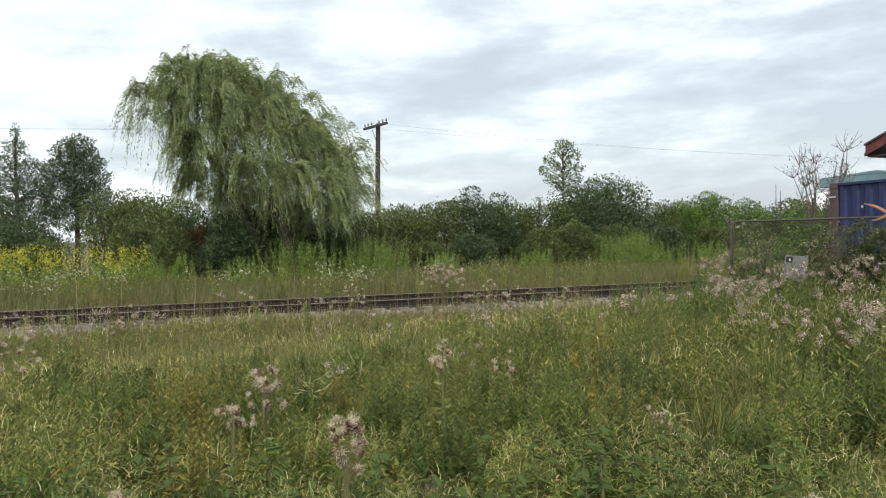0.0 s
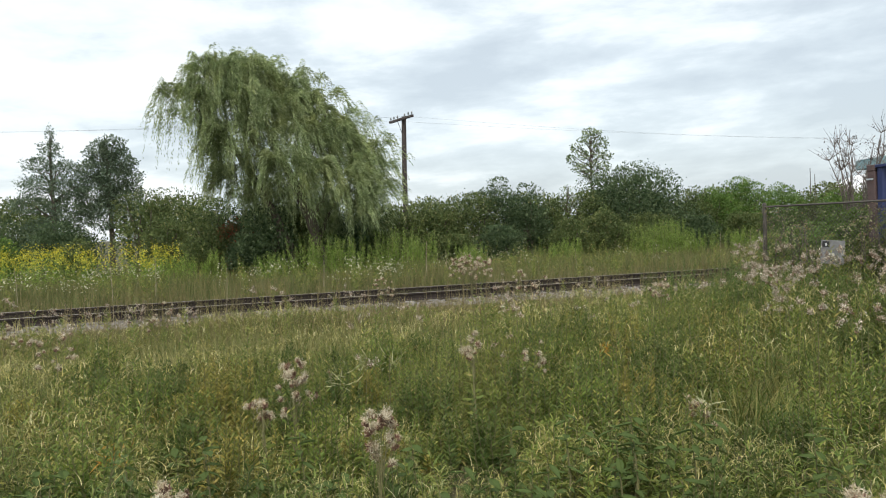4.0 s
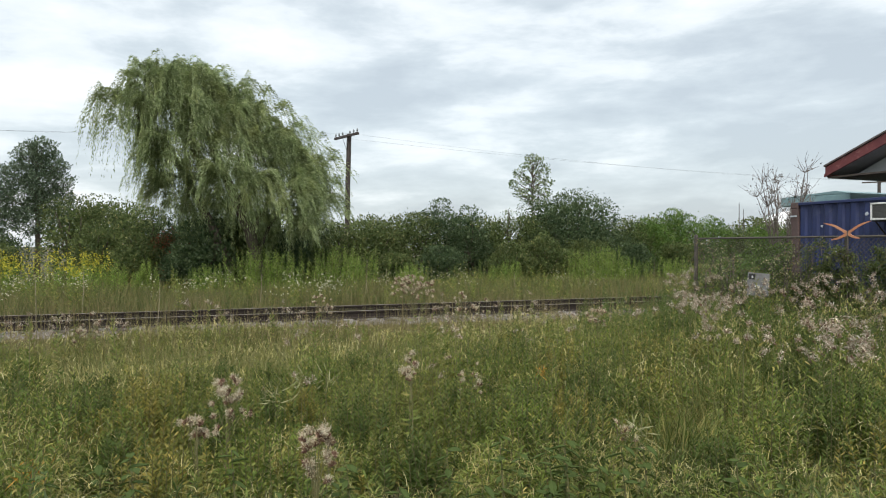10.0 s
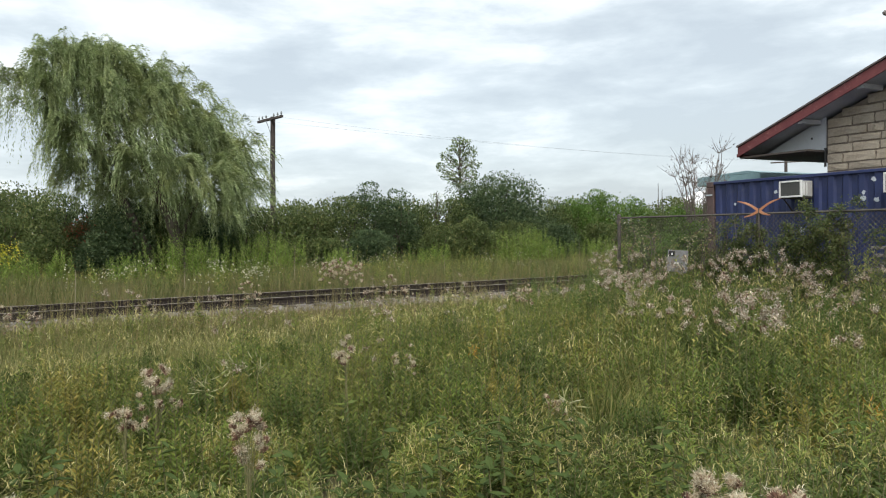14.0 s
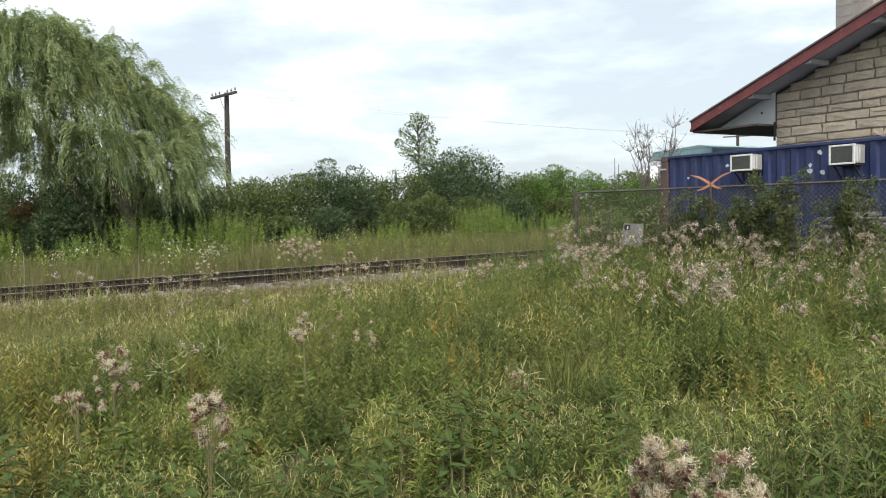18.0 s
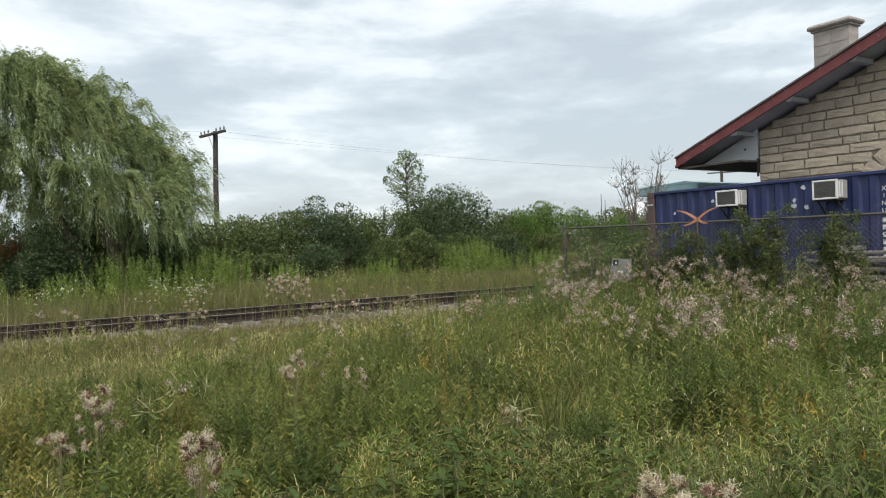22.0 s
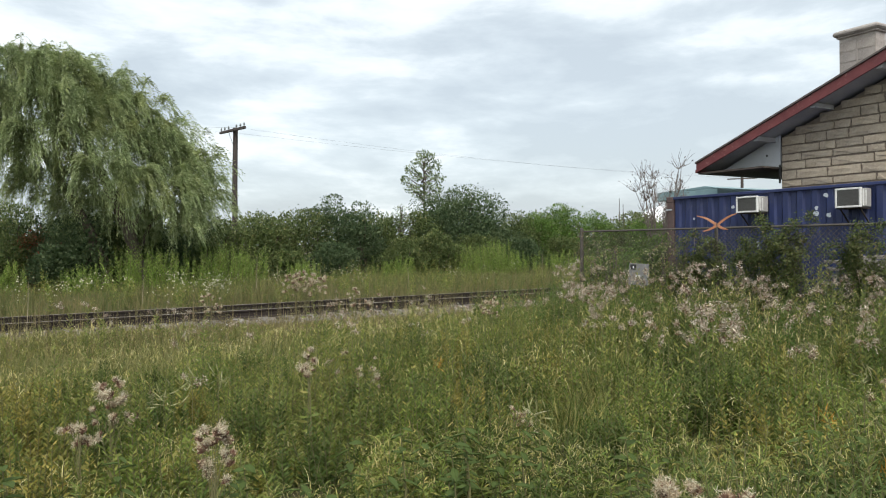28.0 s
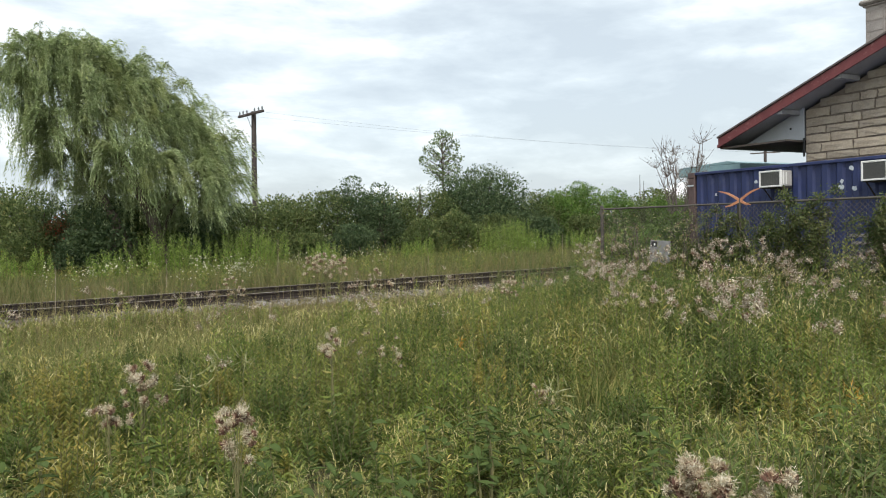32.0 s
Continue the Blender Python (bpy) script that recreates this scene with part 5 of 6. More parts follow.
# ---- vines on the fence ----
def vine(y, z0, z1, width, seed, count, label="dark green vine draped loosely over the fence", cover=None):
    """Runners that wander up the mesh, arch over the top rail and hang, set with small leaves."""
    rng = np.random.default_rng(seed)
    t = thing("vine", pose(FX, y, 0), label, "vine", "vines on the fence")
    leaves = []
    runners = 12
    for k in range(runners):
        at, pts = np.array([rng.uniform(-0.05, 0.05), rng.uniform(-1, 1) * width, max(0.0, z0 - 0.7)]), []
        top = rng.uniform(0.6, 0.98) * z1
        while at[2] < top:
            pts.append(at)
            at = at + [rng.normal() * 0.03, rng.normal() * 0.045, rng.uniform(0.08, 0.16)]
            at[0] = np.clip(at[0], -0.12, 0.08)
        side = rng.choice([-1.0, 1.0])
        for i in range(int(rng.integers(3, 8))):
            pts.append(at)
            at = at + [rng.normal() * 0.03 - 0.02, side * rng.uniform(0.02, 0.07), 0.035 - 0.03 * i]
        m = len(pts)
        if k < 6:
            part("runner", tube(bmesh.new(), [tuple(q) for q in pts], [0.009 - 0.007 * i / m for i in range(m)], 4), t, material=M_TWIG)
        pts = np.array(pts)
        q = pts[rng.integers(1, m, int(count * 5.5 / runners))]
        q = q[(q[:, 2] > z0 - 0.25)]
        q = q + rng.normal(size=q.shape) * [0.035, 0.035, 0.045]
        v = unit(rng.normal(size=q.shape) + [-0.5, 0, -0.5])
        leaves.append(leaf_arrays(q, v, rng.uniform(0.024, 0.044, len(q)), rng.uniform(0.014, 0.026, len(q)), rng))
    mass("leaf_cover", mesh_np("leaf_cover", *joined(leaves), cover or M_VINE), t)


vine(7.2, 0.6, 1.78, 0.18, 60, 1800, "dense dark green vine heaped over the fence")
vine(6.75, 0.6, 1.5, 0.15, 61, 260)
vine(6.35, 0.6, 1.88, 0.15, 62, 1700, "dense dark green vine heaped over the fence")
vine(5.95, 0.6, 1.86, 0.14, 70, 1600, "dense dark green vine heaped over the fence")
vine(5.0, 0.7, 1.9, 0.1, 63, 1600, "vine climbing a fence post beside old planks")
vine(3.8, 0.8, 1.85, 0.25, 64, 600)
vine(7.8, 0.5, 1.15, 0.3, 65, 700)
vine(9.4, 0.4, 1.2, 0.6, 66, 220)
vine(7.75, 0.5, 1.6, 0.3, 71, 300)
for i, y in enumerate((9.95, 9.55, 9.2, 8.2, 7.8)):
    vine(y, 0.5, 1.72, 0.24, 72 + i, 90, "dry brown tangle of dead vine woven through the fence", (M_RUSSET, M_DRYLEAF)[i % 2])
vine(5.45, 0.5, 0.95, 0.3, 68, 300)
vine(3.2, 0.8, 1.8, 0.5, 69, 700)


# ---- ground cover ----
def stuff(name, v, f, material, label, category):
    return tagged(new(name, mesh_np(name, v, f, material)), label, category, kind="stuff")


def clearing(p):
    """A stretch of low fine grass between the weeds and the track."""
    return np.exp(-((p[:, 0] - 0.6) / 2.8) ** 2 - ((p[:, 1] - 9.3) / 1.4) ** 2)


def hollows(p):
    """Small shaded hollows in the growth."""
    out = np.zeros(len(p))
    for x, y, r in HOLLOWS:
        out = np.maximum(out, np.exp(-(((p[:, 0] - x) ** 2 + (p[:, 1] - y) ** 2) / (r * r)) ** 2))
    return out


def canopy(p):
    """How tall the near growth stands at a place: high by the fence, low towards the track."""
    r = np.hypot(p[:, 0], p[:, 1])
    base = np.interp(r, [0, 3, 7, 10, 14, 17], [0.62, 0.62, 0.6, 0.5, 0.33, 0.25])
    near_track = np.interp(p[:, 1], [10.2, 12.6, 14.6], [1, 0.62, 0.3])
    by_fence = np.exp(-((p[:, 0] - 8.2) / 2.2) ** 2) * np.interp(p[:, 1], [-5, 9, 12], [0.35, 0.3, 0.0])
    mounds = 0.42 + 0.75 * lumps(p, 1.5, 4) + 0.22 * lumps(p, 4.5, 5)
    hollow = 1 - 0.66 * hollows(p) - 0.55 * clearing(p)
    return (base * near_track * mounds + by_fence * (0.6 + 0.5 * lumps(p, 2.2, 6))) * hollow


def near_grass():
    rng = np.random.default_rng(50)
    out = []
    for n, r0, r1, w in ((9500, 1.2, 4.5, 0.007), (50000, 4.5, 9.0, 0.008), (60000, 9.0, 15.5, 0.011)):
        p = sector(n, r0, r1, -28, 84, rng)
        p = p[(p[:, 1] < 14.4) & (p[:, 0] < 11.9)]
        h = canopy(p) * rng.uniform(0.35, 0.85, len(p))
        out.append(blade_arrays(p, h, rng.uniform(0.25, 1.25, len(p)), w * rng.uniform(0.6, 1.5, len(p)), rng, 3 if r1 < 9.5 else 2))
    # the cover goes on, wider-bladed, all round
    p = np.concatenate([sector(32000, 0.4, 8, 84, 332, rng), sector(2600, 0.4, 1.3, -28, 84, rng), strip(14000, -26, 12, -18, 14.5, rng)])
    p = p[(p[:, 0] < 11.9) & (np.hypot(p[:, 0], p[:, 1]) > 0.4)]
    out.append(blade_arrays(p, canopy(p) * rng.uniform(0.35, 0.8, len(p)), rng.uniform(0.2, 1.1, len(p)), 0.014, rng, 2))
    stuff("grass", *joined(out), M_GRASS, "tall unmown green and yellowing grass", "grass")
    p = np.concatenate([sector(17000, 2.4, 5, -28, 84, rng), sector(36000, 5, 13, -28, 84, rng)])
    p = p[(lumps(p, 1.7, 9) > 0.4) & (p[:, 0] < 8.9) & (hollows(p) < 0.4) & (rng.uniform(0, 1, len(p)) < np.interp(p[:, 0], [0.5, 4], [1.0, 0.8]))]
    p[:, 2] += canopy(p) * rng.uniform(0.6, 1.2, len(p))
    far = np.interp(np.hypot(p[:, 0], p[:, 1]), [3, 7], [0.55, 1.0])
    v, f = blade_arrays(p, far * rng.uniform(0.06, 0.15, len(p)), rng.uniform(0.5, 2.0, len(p)), far * rng.uniform(0.0035, 0.0075, len(p)), rng)
    stuff("straw", v, f, M_STRAW, "curled straw-yellow blade ends among the green", "grass")


def fine_grass():
    """Low pale grass in the clearing."""
    rng = np.random.default_rng(58)
    p = strip(42000, -5, 6, 6.8, 12.2, rng)
    p = p[rng.uniform(0, 1, len(p)) < clearing(p) ** 0.8]
    v, f = blade_arrays(p, rng.uniform(0.22, 0.42, len(p)), rng.uniform(0.1, 0.8, len(p)), rng.uniform(0.004, 0.008, len(p)), rng)
    stuff("fine_grass", v, f, M_PALE, "fine pale yellow-green grass in a clearing", "grass")


def flattened_grass():
    """A narrow trodden strip where pale grass lies flat."""
    rng = np.random.default_rng(62)
    s = rng.uniform(0, 1, 2600)
    x, y = 6.55 - 0.9 * s + rng.normal(size=2600) * 0.1, 3.7 - 1.05 * s + rng.normal(size=2600) * 0.1
    p = np.stack([x, y, ground_z(x, y) + 0.12], -1)
    stuff("flattened_grass", *blade_arrays(p, rng.uniform(0.12, 0.22, 2600), rng.uniform(1.2, 1.9, 2600), 0.008, rng, 2), M_DRYLEAF, "pale trodden grass lying flat in a narrow strip", "grass")


def russet_strip():
    rng = np.random.default_rng(51)
    p = strip(66000, -16, 26, 10.2, 15.4, rng)
    p = p[(rng.uniform(0, 1, len(p)) < np.interp(p[:, 1], [10.2, 12.0, 13.8, 14.4, 15.4], [0.1, 1, 0.9, 0.3, 0.2]))]
    h = np.interp(p[:, 1], [10.2, 12.2, 13.8, 15.4], [0.5, 0.4, 0.24, 0.14]) * rng.uniform(0.5, 1.1, len(p))
    stuff("dry_grass", *blade_arrays(p, h, rng.uniform(0.1, 0.7, len(p)), rng.uniform(0.004, 0.009, len(p)), rng, 2), M_RUSSET, "fine russet dry grass along the track", "grass")


def meadow():
    rng = np.random.default_rng(52)
    out = []
    for n, x0, x1, y0, y1, lo, hi, w in ((40000, -14, 34, 18.1, 23.5, 0.3, 0.6, 0.013), (42000, -18, 42, 23.5, 29.5, 0.32, 0.62, 0.016), (14000, -30, 60, 29, 40, 0.5, 0.9, 0.03)):
        p = strip(n, x0, x1, y0, y1, rng)
        h = rng.uniform(lo, hi, n) * (0.7 + 0.6 * lumps(p, 0.8, 12))
        out.append(blade_arrays(p, h, rng.uniform(0.05, 0.6, n), w * rng.uniform(0.6, 1.4, n), rng, 1 if y0 > 23 else 2))
    p = strip(26000, -16, 40, 15.95, 17.25, rng)
    h = rng.uniform(0.07, 0.25, 26000) * (0.75 + 0.4 * lumps(p, 1.5, 13))
    out.append(blade_arrays(p, h, rng.uniform(0.1, 0.6, 26000), 0.01, rng, 2))
    leaves = []
    for n, x0, x1, y0, y1, lo, hi in ((1500, -14, 30, 18.3, 25, 0.35, 0.75), (1500, -16, 40, 24, 30, 0.6, 1.1)):
        p = strip(n, x0, x1, y0, y1, rng)
        p = p[lumps(p, 0.9, 15) > 0.4]
        leaves.append(weed_arrays(p, rng.uniform(lo, hi, len(p)), rng, 20, 0.13, 0.032, 0.3)[0])
    stuff("meadow_weeds", *joined(leaves), M_WEED, "leafy green weeds in the meadow beyond the track", "weeds")
    stuff("meadow_grass", *joined(out), M_MEADOW, "rank olive meadow grass beyond the track", "grass")
    # weeds that lean over the near rail
    p = strip(4200, -14, 26, 14.9, 15.7, rng)
    p = p[lumps(p, 1.6, 14) > 0.45]
    q = strip(1500, -14, 24, 11.6, 15.6, rng)
    q = q[lumps(q, 1.2, 16) > 0.35]
    stuff("stalk_fringe", *joined([weed_arrays(q, rng.uniform(0.4, 0.85, len(q)), rng, 16, 0.05, 0.016, 0.2)[0], stem_arrays(q, q * 0, rng.uniform(0.4, 0.85, len(q)), 0.004)]), M_RUSSET, "thin dry seed stalks standing before the rail", "weeds")
    stuff("track_weeds", *blade_arrays(p, rng.uniform(0.12, 0.34, len(p)), rng.uniform(0.1, 0.6, len(p)), 0.008, rng), M_STRAW, "thin dry stalks against the rail", "weeds")


def lance_arrays(p, d, length, width, rng):
    """Narrow leaves that arch over under their own weight."""
    n = len(p)
    side = unit(np.cross(d, np.array([0, 0, 1.0]) + rng.normal(size=(n, 3)) * 0.45))
    length, width = np.broadcast_to(length, n)[:, None], np.broadcast_to(width, n)[:, None]
    sag = rng.uniform(0.0, 0.55, (n, 1))
    rows = []
    for s, w in ((0, 0.2), (0.5, 0.5), (1, 0.04)):
        c = p + d * length * s - np.array([0, 0, 1.0]) * length * sag * s * s
        rows += [c - side * width * w, c + side * width * w]
    v = np.stack(rows, 1).reshape(-1, 3)
    base = (np.arange(n, dtype=np.int32) * 6)[:, None]
    return v, np.concatenate([base + np.array([0, 1, 3, 2], np.int32), base + np.array([2, 3, 5, 4], np.int32)], 0)


def weed_arrays(p, height, rng, leaves, leaf, width, droop, curved=False):
    """Leafy upright stems: leaves in a spiral round each stem."""
    n = len(p)
    lean = rng.normal(size=(n, 3)) * (0.2 if curved else 0.12)
    lean[:, 2] = 0
    out = []
    for k in range(leaves):
        s = 0.18 + 0.82 * (k + rng.uniform(0, 1, n)) / leaves
        a = k * 2.4 + rng.uniform(0, 0.8, n)
        d = unit(np.stack([np.cos(a), np.sin(a), 0.55 - droop * (1 - s) + 0.5 * s], -1))
        at = p + lean * (s * height)[:, None] + np.array([0, 0, 1.0]) * (s * height)[:, None]
        if curved:
            d = unit(d + rng.normal(size=(n, 3)) * 0.25)
            out.append(lance_arrays(at, d, leaf * (1.15 - 0.45 * s) * rng.uniform(0.5, 1.4, n), width * (1.1 - 0.5 * s) * rng.uniform(0.7, 1.3, n), rng))
        else:
            out.append(leaf_arrays(at, d, leaf * (1.15 - 0.55 * s) * rng.uniform(0.7, 1.2, n), width * (1.1 - 0.5 * s), rng))
    return joined(out), lean


def stem_arrays(p, lean, height, w):
    n = len(p)
    top = p + (lean + np.array([0, 0, 1.0])) * height[:, None]
    o = np.array([[w, 0, 0], [-w / 2, w * 0.87, 0], [-w / 2, -w * 0.87, 0]])
    v = np.concatenate([p[:, None] + o, top[:, None] + o * 0.5], 1).reshape(-1, 3)
    q = np.array([[0, 1, 4, 3], [1, 2, 5, 4], [2, 0, 3, 5]])
    return v, (q[None] + 6 * np.arange(n)[:, None, None]).reshape(-1, 4)


def weeds():
    rng = np.random.default_rng(53)
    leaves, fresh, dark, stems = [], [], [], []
    for n, r0, r1, kind in ((1500, 1.7, 5, 0), (4300, 5, 9.5, 0), (2600, 9.5, 14, 0), (800, 1.7, 5, 1), (1500, 5, 9, 1), (1700, 0.7, 7, 2), (240, 0.6, 1.7, 0)):
        p = sector(n, r0, r1, -26, 82, rng) if kind < 2 else sector(n, r0, r1, 82, 334, rng)
        p = p[(p[:, 1] < 13.8) & (p[:, 0] < 8.8) & (lumps(p, 1.1, 20 + kind) > (0.55 if kind == 1 else 0.2)) & (clearing(p) < 0.5) & (hollows(p) < 0.72)]
        h = canopy(p) * rng.uniform(0.75, 1.25, len(p))
        # fresher green towards the fence, yellower towards the track's other end
        green = p[:, 0] + 2.2 * lumps(p, 0.9, 23) + rng.normal(size=len(p)) * 0.5 > 3.4
        # stems near the camera take darker leaves: shade low down put into colour
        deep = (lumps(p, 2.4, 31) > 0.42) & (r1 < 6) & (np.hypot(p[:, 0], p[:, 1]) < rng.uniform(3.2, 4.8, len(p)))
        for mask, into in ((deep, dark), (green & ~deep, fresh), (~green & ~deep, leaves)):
            q, hq = p[mask], h[mask]
            if not len(q):
                continue
            if kind != 1:
                (v, f), lean = weed_arrays(q, hq, rng, 46 if r1 < 6 else 42, 0.085 if r1 < 6 else 0.066, 0.013 if r1 < 6 else 0.012, 0.3, r1 < 6)
            else:
                (v, f), lean = weed_arrays(q, hq * 0.85, rng, 30, 0.058, 0.026, 0.5)
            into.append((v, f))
            stems.append(stem_arrays(q, lean, hq * 0.97, 0.004))
    p = strip(900, 8.7, 11.9, 0.5, 10.6, rng)
    h = rng.uniform(0.75, 1.3, len(p))
    (v, f), lean = weed_arrays(p, h, rng, 26, 0.12, 0.03, 0.3)
    leaves.append((v, f))
    stems.append(stem_arrays(p, lean, h * 0.97, 0.005))
    stuff("weed_foliage", *joined(leaves), M_WEED, "narrow-leaved green weeds standing in the grass", "weeds")
    stuff("fresh_weeds", *joined(fresh), M_FRESH, "fresh green leafy weeds towards the fence", "weeds")
    stuff("shade_toned_weeds", *joined(dark), M_MOUND, "dark green leafy weeds low in the growth", "weeds")
    stuff("weed_stalks", *joined(stems), M_STEM, "thin green-brown weed stalks", "weeds")


def broadleaf_plant(x, y, height, seed):
    """A low plant with broad pointed leaves."""
    rng = np.random.default_rng(seed)
    t = thing("broadleaf_weed", pose(x, y, float(ground_z(x, y))), "low weed with broad pointed mid-green leaves", "weed", "broadleaf weeds")
    stem = tube(bmesh.new(), [(0, 0, -0.02), (0.02, 0, height * 0.5), (0.0, 0.02, height)], [0.006, 0.005, 0.002], 5)
    part("stem", stem, t, material=M_STEM)
    for k in range(14):
        s = 0.3 + 0.7 * k / 13
        a = k * 2.3 + rng.uniform(0, 0.5)
        bm = bmesh.new()
        length, w = rng.uniform(0.055, 0.1), rng.uniform(0.028, 0.048)
        cols = [(0, 0.12), (0.25, 0.85), (0.5, 1.0), (0.75, 0.62), (1, 0.04)]
        rows = [[bm.verts.new((length * u, sgn * w * ww / 2, (0.2 * abs(sgn)) * w - 0.18 * length * u * u)) for sgn in (-1, 0, 1)] for u, ww in cols]
        for r0, r1 in zip(rows, rows[1:]):
            for j in range(2):
                bm.faces.new((r0[j], r0[j + 1], r1[j + 1], r1[j]))
        part("leaf", bm, t, m=pose(0, 0, s * height, rng.uniform(-15, 15), rng.uniform(-20, 25), math.degrees(a)), material=M_BROAD)
    return t


def head_arrays(c, size, rng, hairs, thick=0.26, loose=0.55, reach=(0.45, 1.1)):
    """Tangled tufts of seed fluff: short pale hairs lying every way about each centre."""
    n = len(c)
    z = np.repeat(size, hairs)
    lop = np.repeat(rng.normal(size=(n, 3)) * 0.5, hairs, 0)
    off = rng.normal(size=(n * hairs, 3)) * loose + lop * np.abs(rng.normal(size=(n * hairs, 1)))
    d = unit(rng.normal(size=(n * hairs, 3)) + lop + [0, 0, 0.25])
    return leaf_arrays(np.repeat(c, hairs, 0) + off * z[:, None], d, z * rng.uniform(*reach, n * hairs), z * thick, rng, 0.3)


HEADS = []
for k in range(3):
    r_ = np.random.default_rng(70 + k)
    HEADS.append(mesh_np("seed_head", *head_arrays(np.zeros((1, 3)), np.array([0.026]), r_, 300, 0.1, 0.42), M_FLUFF))
r_ = np.random.default_rng(75)
BRACT = mesh_np("bract_cup", *leaf_arrays(np.zeros((34, 3)) - [0, 0, 0.022], unit(r_.normal(size=(34, 3)) * [0.8, 0.8, 0.3] + [0, 0, 0.6]), 0.036, 0.01, r_), M_BRACT)


def thistle(x, y, height, heads, seed, spread=0.13):
    """A thistle gone to seed: branched stem, a few spiny leaves and a crowd of fluffy heads."""
    rng = np.random.default_rng(seed)
    t = thing("thistle", pose(x, y, float(ground_z(x, y)), 0, 0, rng.uniform(0, 360)), "thistle gone to seed with pinkish-white fluffy heads", "thistle", "seeding thistles")
    part("stem", tube(bmesh.new(), [(0, 0, -0.03), (0.01, 0.01, height * 0.4), (0, 0, height * 0.85)], [0.006, 0.005, 0.003], 5), t, material=M_STEM)
    stem = bmesh.new()
    spots = []
    for k in range(heads):
        a, r = rng.uniform(0, 6.28), spread * math.sqrt(rng.uniform(0.02, 1))
        spots.append(np.array([r * math.cos(a), r * math.sin(a), height - rng.uniform(0, min(2.4 * spread, 0.3)) - 0.4 * r]))
        tube(stem, [(0, 0, height * rng.uniform(0.5, 0.82)), tuple(spots[-1] * [0.55, 0.55, 1] - [0, 0, 0.07]), tuple(spots[-1] - [0, 0, 0.015])], [0.0019, 0.0016, 0.0014], 4)
    mass("branch_work", bm_mesh("branch_work", stem, M_STEM), t)
    n = 16
    s = rng.uniform(0.15, 0.6, n)
    a = rng.uniform(0, 6.28, n)
    p = np.stack([0 * s, 0 * s, s * height], -1)
    part("leaves", mesh_np("leaves", *leaf_arrays(p, unit(np.stack([np.cos(a), np.sin(a), 0 * a + 0.15], -1)), rng.uniform(0.06, 0.11, n), 0.022, rng), M_WEED), t, "narrow spiny leaves")
    for c in spots:
        m = pose(*c, rng.uniform(-75, 75), rng.uniform(-75, 75), rng.uniform(0, 360)) @ Matrix.Scale(rng.uniform(0.5, 1.05), 4)
        h = part("seed_head", HEADS[int(rng.integers(3))], t, m=m)
        part("bract_cup", BRACT, h)
    return t


def thistle_stand():
    """The crowd of seeding thistles towards the fence, too many to count."""
    rng = np.random.default_rng(54)
    fl, br, lv, st = [], [], [], []
    stand = strip(120, 5.4, 9.0, 4.5, 11.2, rng)
    stand = stand[(stand[:, 0] > 0.83 * stand[:, 1]) & (lumps(stand, 2.0, 60) > 0.45)]
    spots = [stand, strip(28, 4.4, 8.8, 2.0, 5.5, rng), strip(16, -4, 5, 9.5, 13, rng), strip(16, -5, 8, 12.4, 14.8, rng), strip(12, 0, 6, 5.5, 9, rng)]
    for p, hmin, hmax, nh in zip(spots, (0.8, 0.75, 0.5, 0.3, 0.6), (1.2, 1.05, 0.75, 0.5, 0.85), (6, 6, 3, 3, 3)):
        n = len(p)
        h = rng.uniform(hmin, hmax, n)
        h = np.where((np.abs(p[:, 1] - 0.955 * p[:, 0]) < 0.4) & (p[:, 0] > 6.4), h * 0.95, h)   # lower before the sign
        top = p + np.array([0, 0, 1.0]) * h[:, None]
        sub = np.repeat(top, 3, 0) + rng.normal(size=(n * 3, 3)) * [0.11, 0.11, 0.08]
        c = np.repeat(sub, nh // 3, 0)
        c = c + rng.normal(size=c.shape) * 0.04
        size = rng.uniform(0.036, 0.062, len(c))
        fl.append(head_arrays(c, size, rng, 64, 0.16, 0.3, (0.25, 0.55)))
        q = np.repeat(c, 6, 0)
        br.append(leaf_arrays(q - [0, 0, 0.02], unit(rng.normal(size=q.shape) + [0, 0, 0.5]), 0.035, 0.01, rng))
        (v, f), lean = weed_arrays(p, h * 0.97, rng, 30, 0.12, 0.024, 0.4)
        lv.append((v, f))
        st.append(stem_arrays(p, lean * 0, h, 0.005))
    stuff("thistle_fluff", *joined(fl), M_FLUFF_FAR, "pinkish-white fluff of many seeding thistles", "thistles")
    stuff("thistle_bracts", *joined(br), M_BRACT, "brown bracts of the seeding thistles", "thistles")
    stuff("thistle_leaves", *joined(lv), M_WEED, "spiny green leaves of the thistle stand", "thistles")
    stuff("thistle_stalks", *joined(st), M_STEM, "branched stalks of the thistle stand", "thistles")


def goldenrod():
    rng = np.random.default_rng(55)
    p = np.concatenate([strip(620, -16, -1.6, 23.5, 29, rng), strip(160, -24, -6, 27, 33, rng)])
    p = p[lumps(p, 1.5, 30) > 0.36]
    h = rng.uniform(0.8, 1.4, len(p))
    (v, f), lean = weed_arrays(p, h, rng, 18, 0.13, 0.032, 0.3)
    stuff("goldenrod_leaves", v, f, M_LUSH, "green leafy stems of the goldenrod", "goldenrod")
    k = 15
    top = p + (lean + np.array([0, 0, 1.0])) * h[:, None]
    q = np.repeat(top, k, 0) + rng.normal(size=(len(p) * k, 3)) * [0.07, 0.07, 0.12]
    stuff("goldenrod_bloom", *leaf_arrays(q, unit(rng.normal(size=q.shape)), 0.06, 0.035, rng), M_YELLOW, "bright yellow plumes of goldenrod in bloom", "goldenrod")


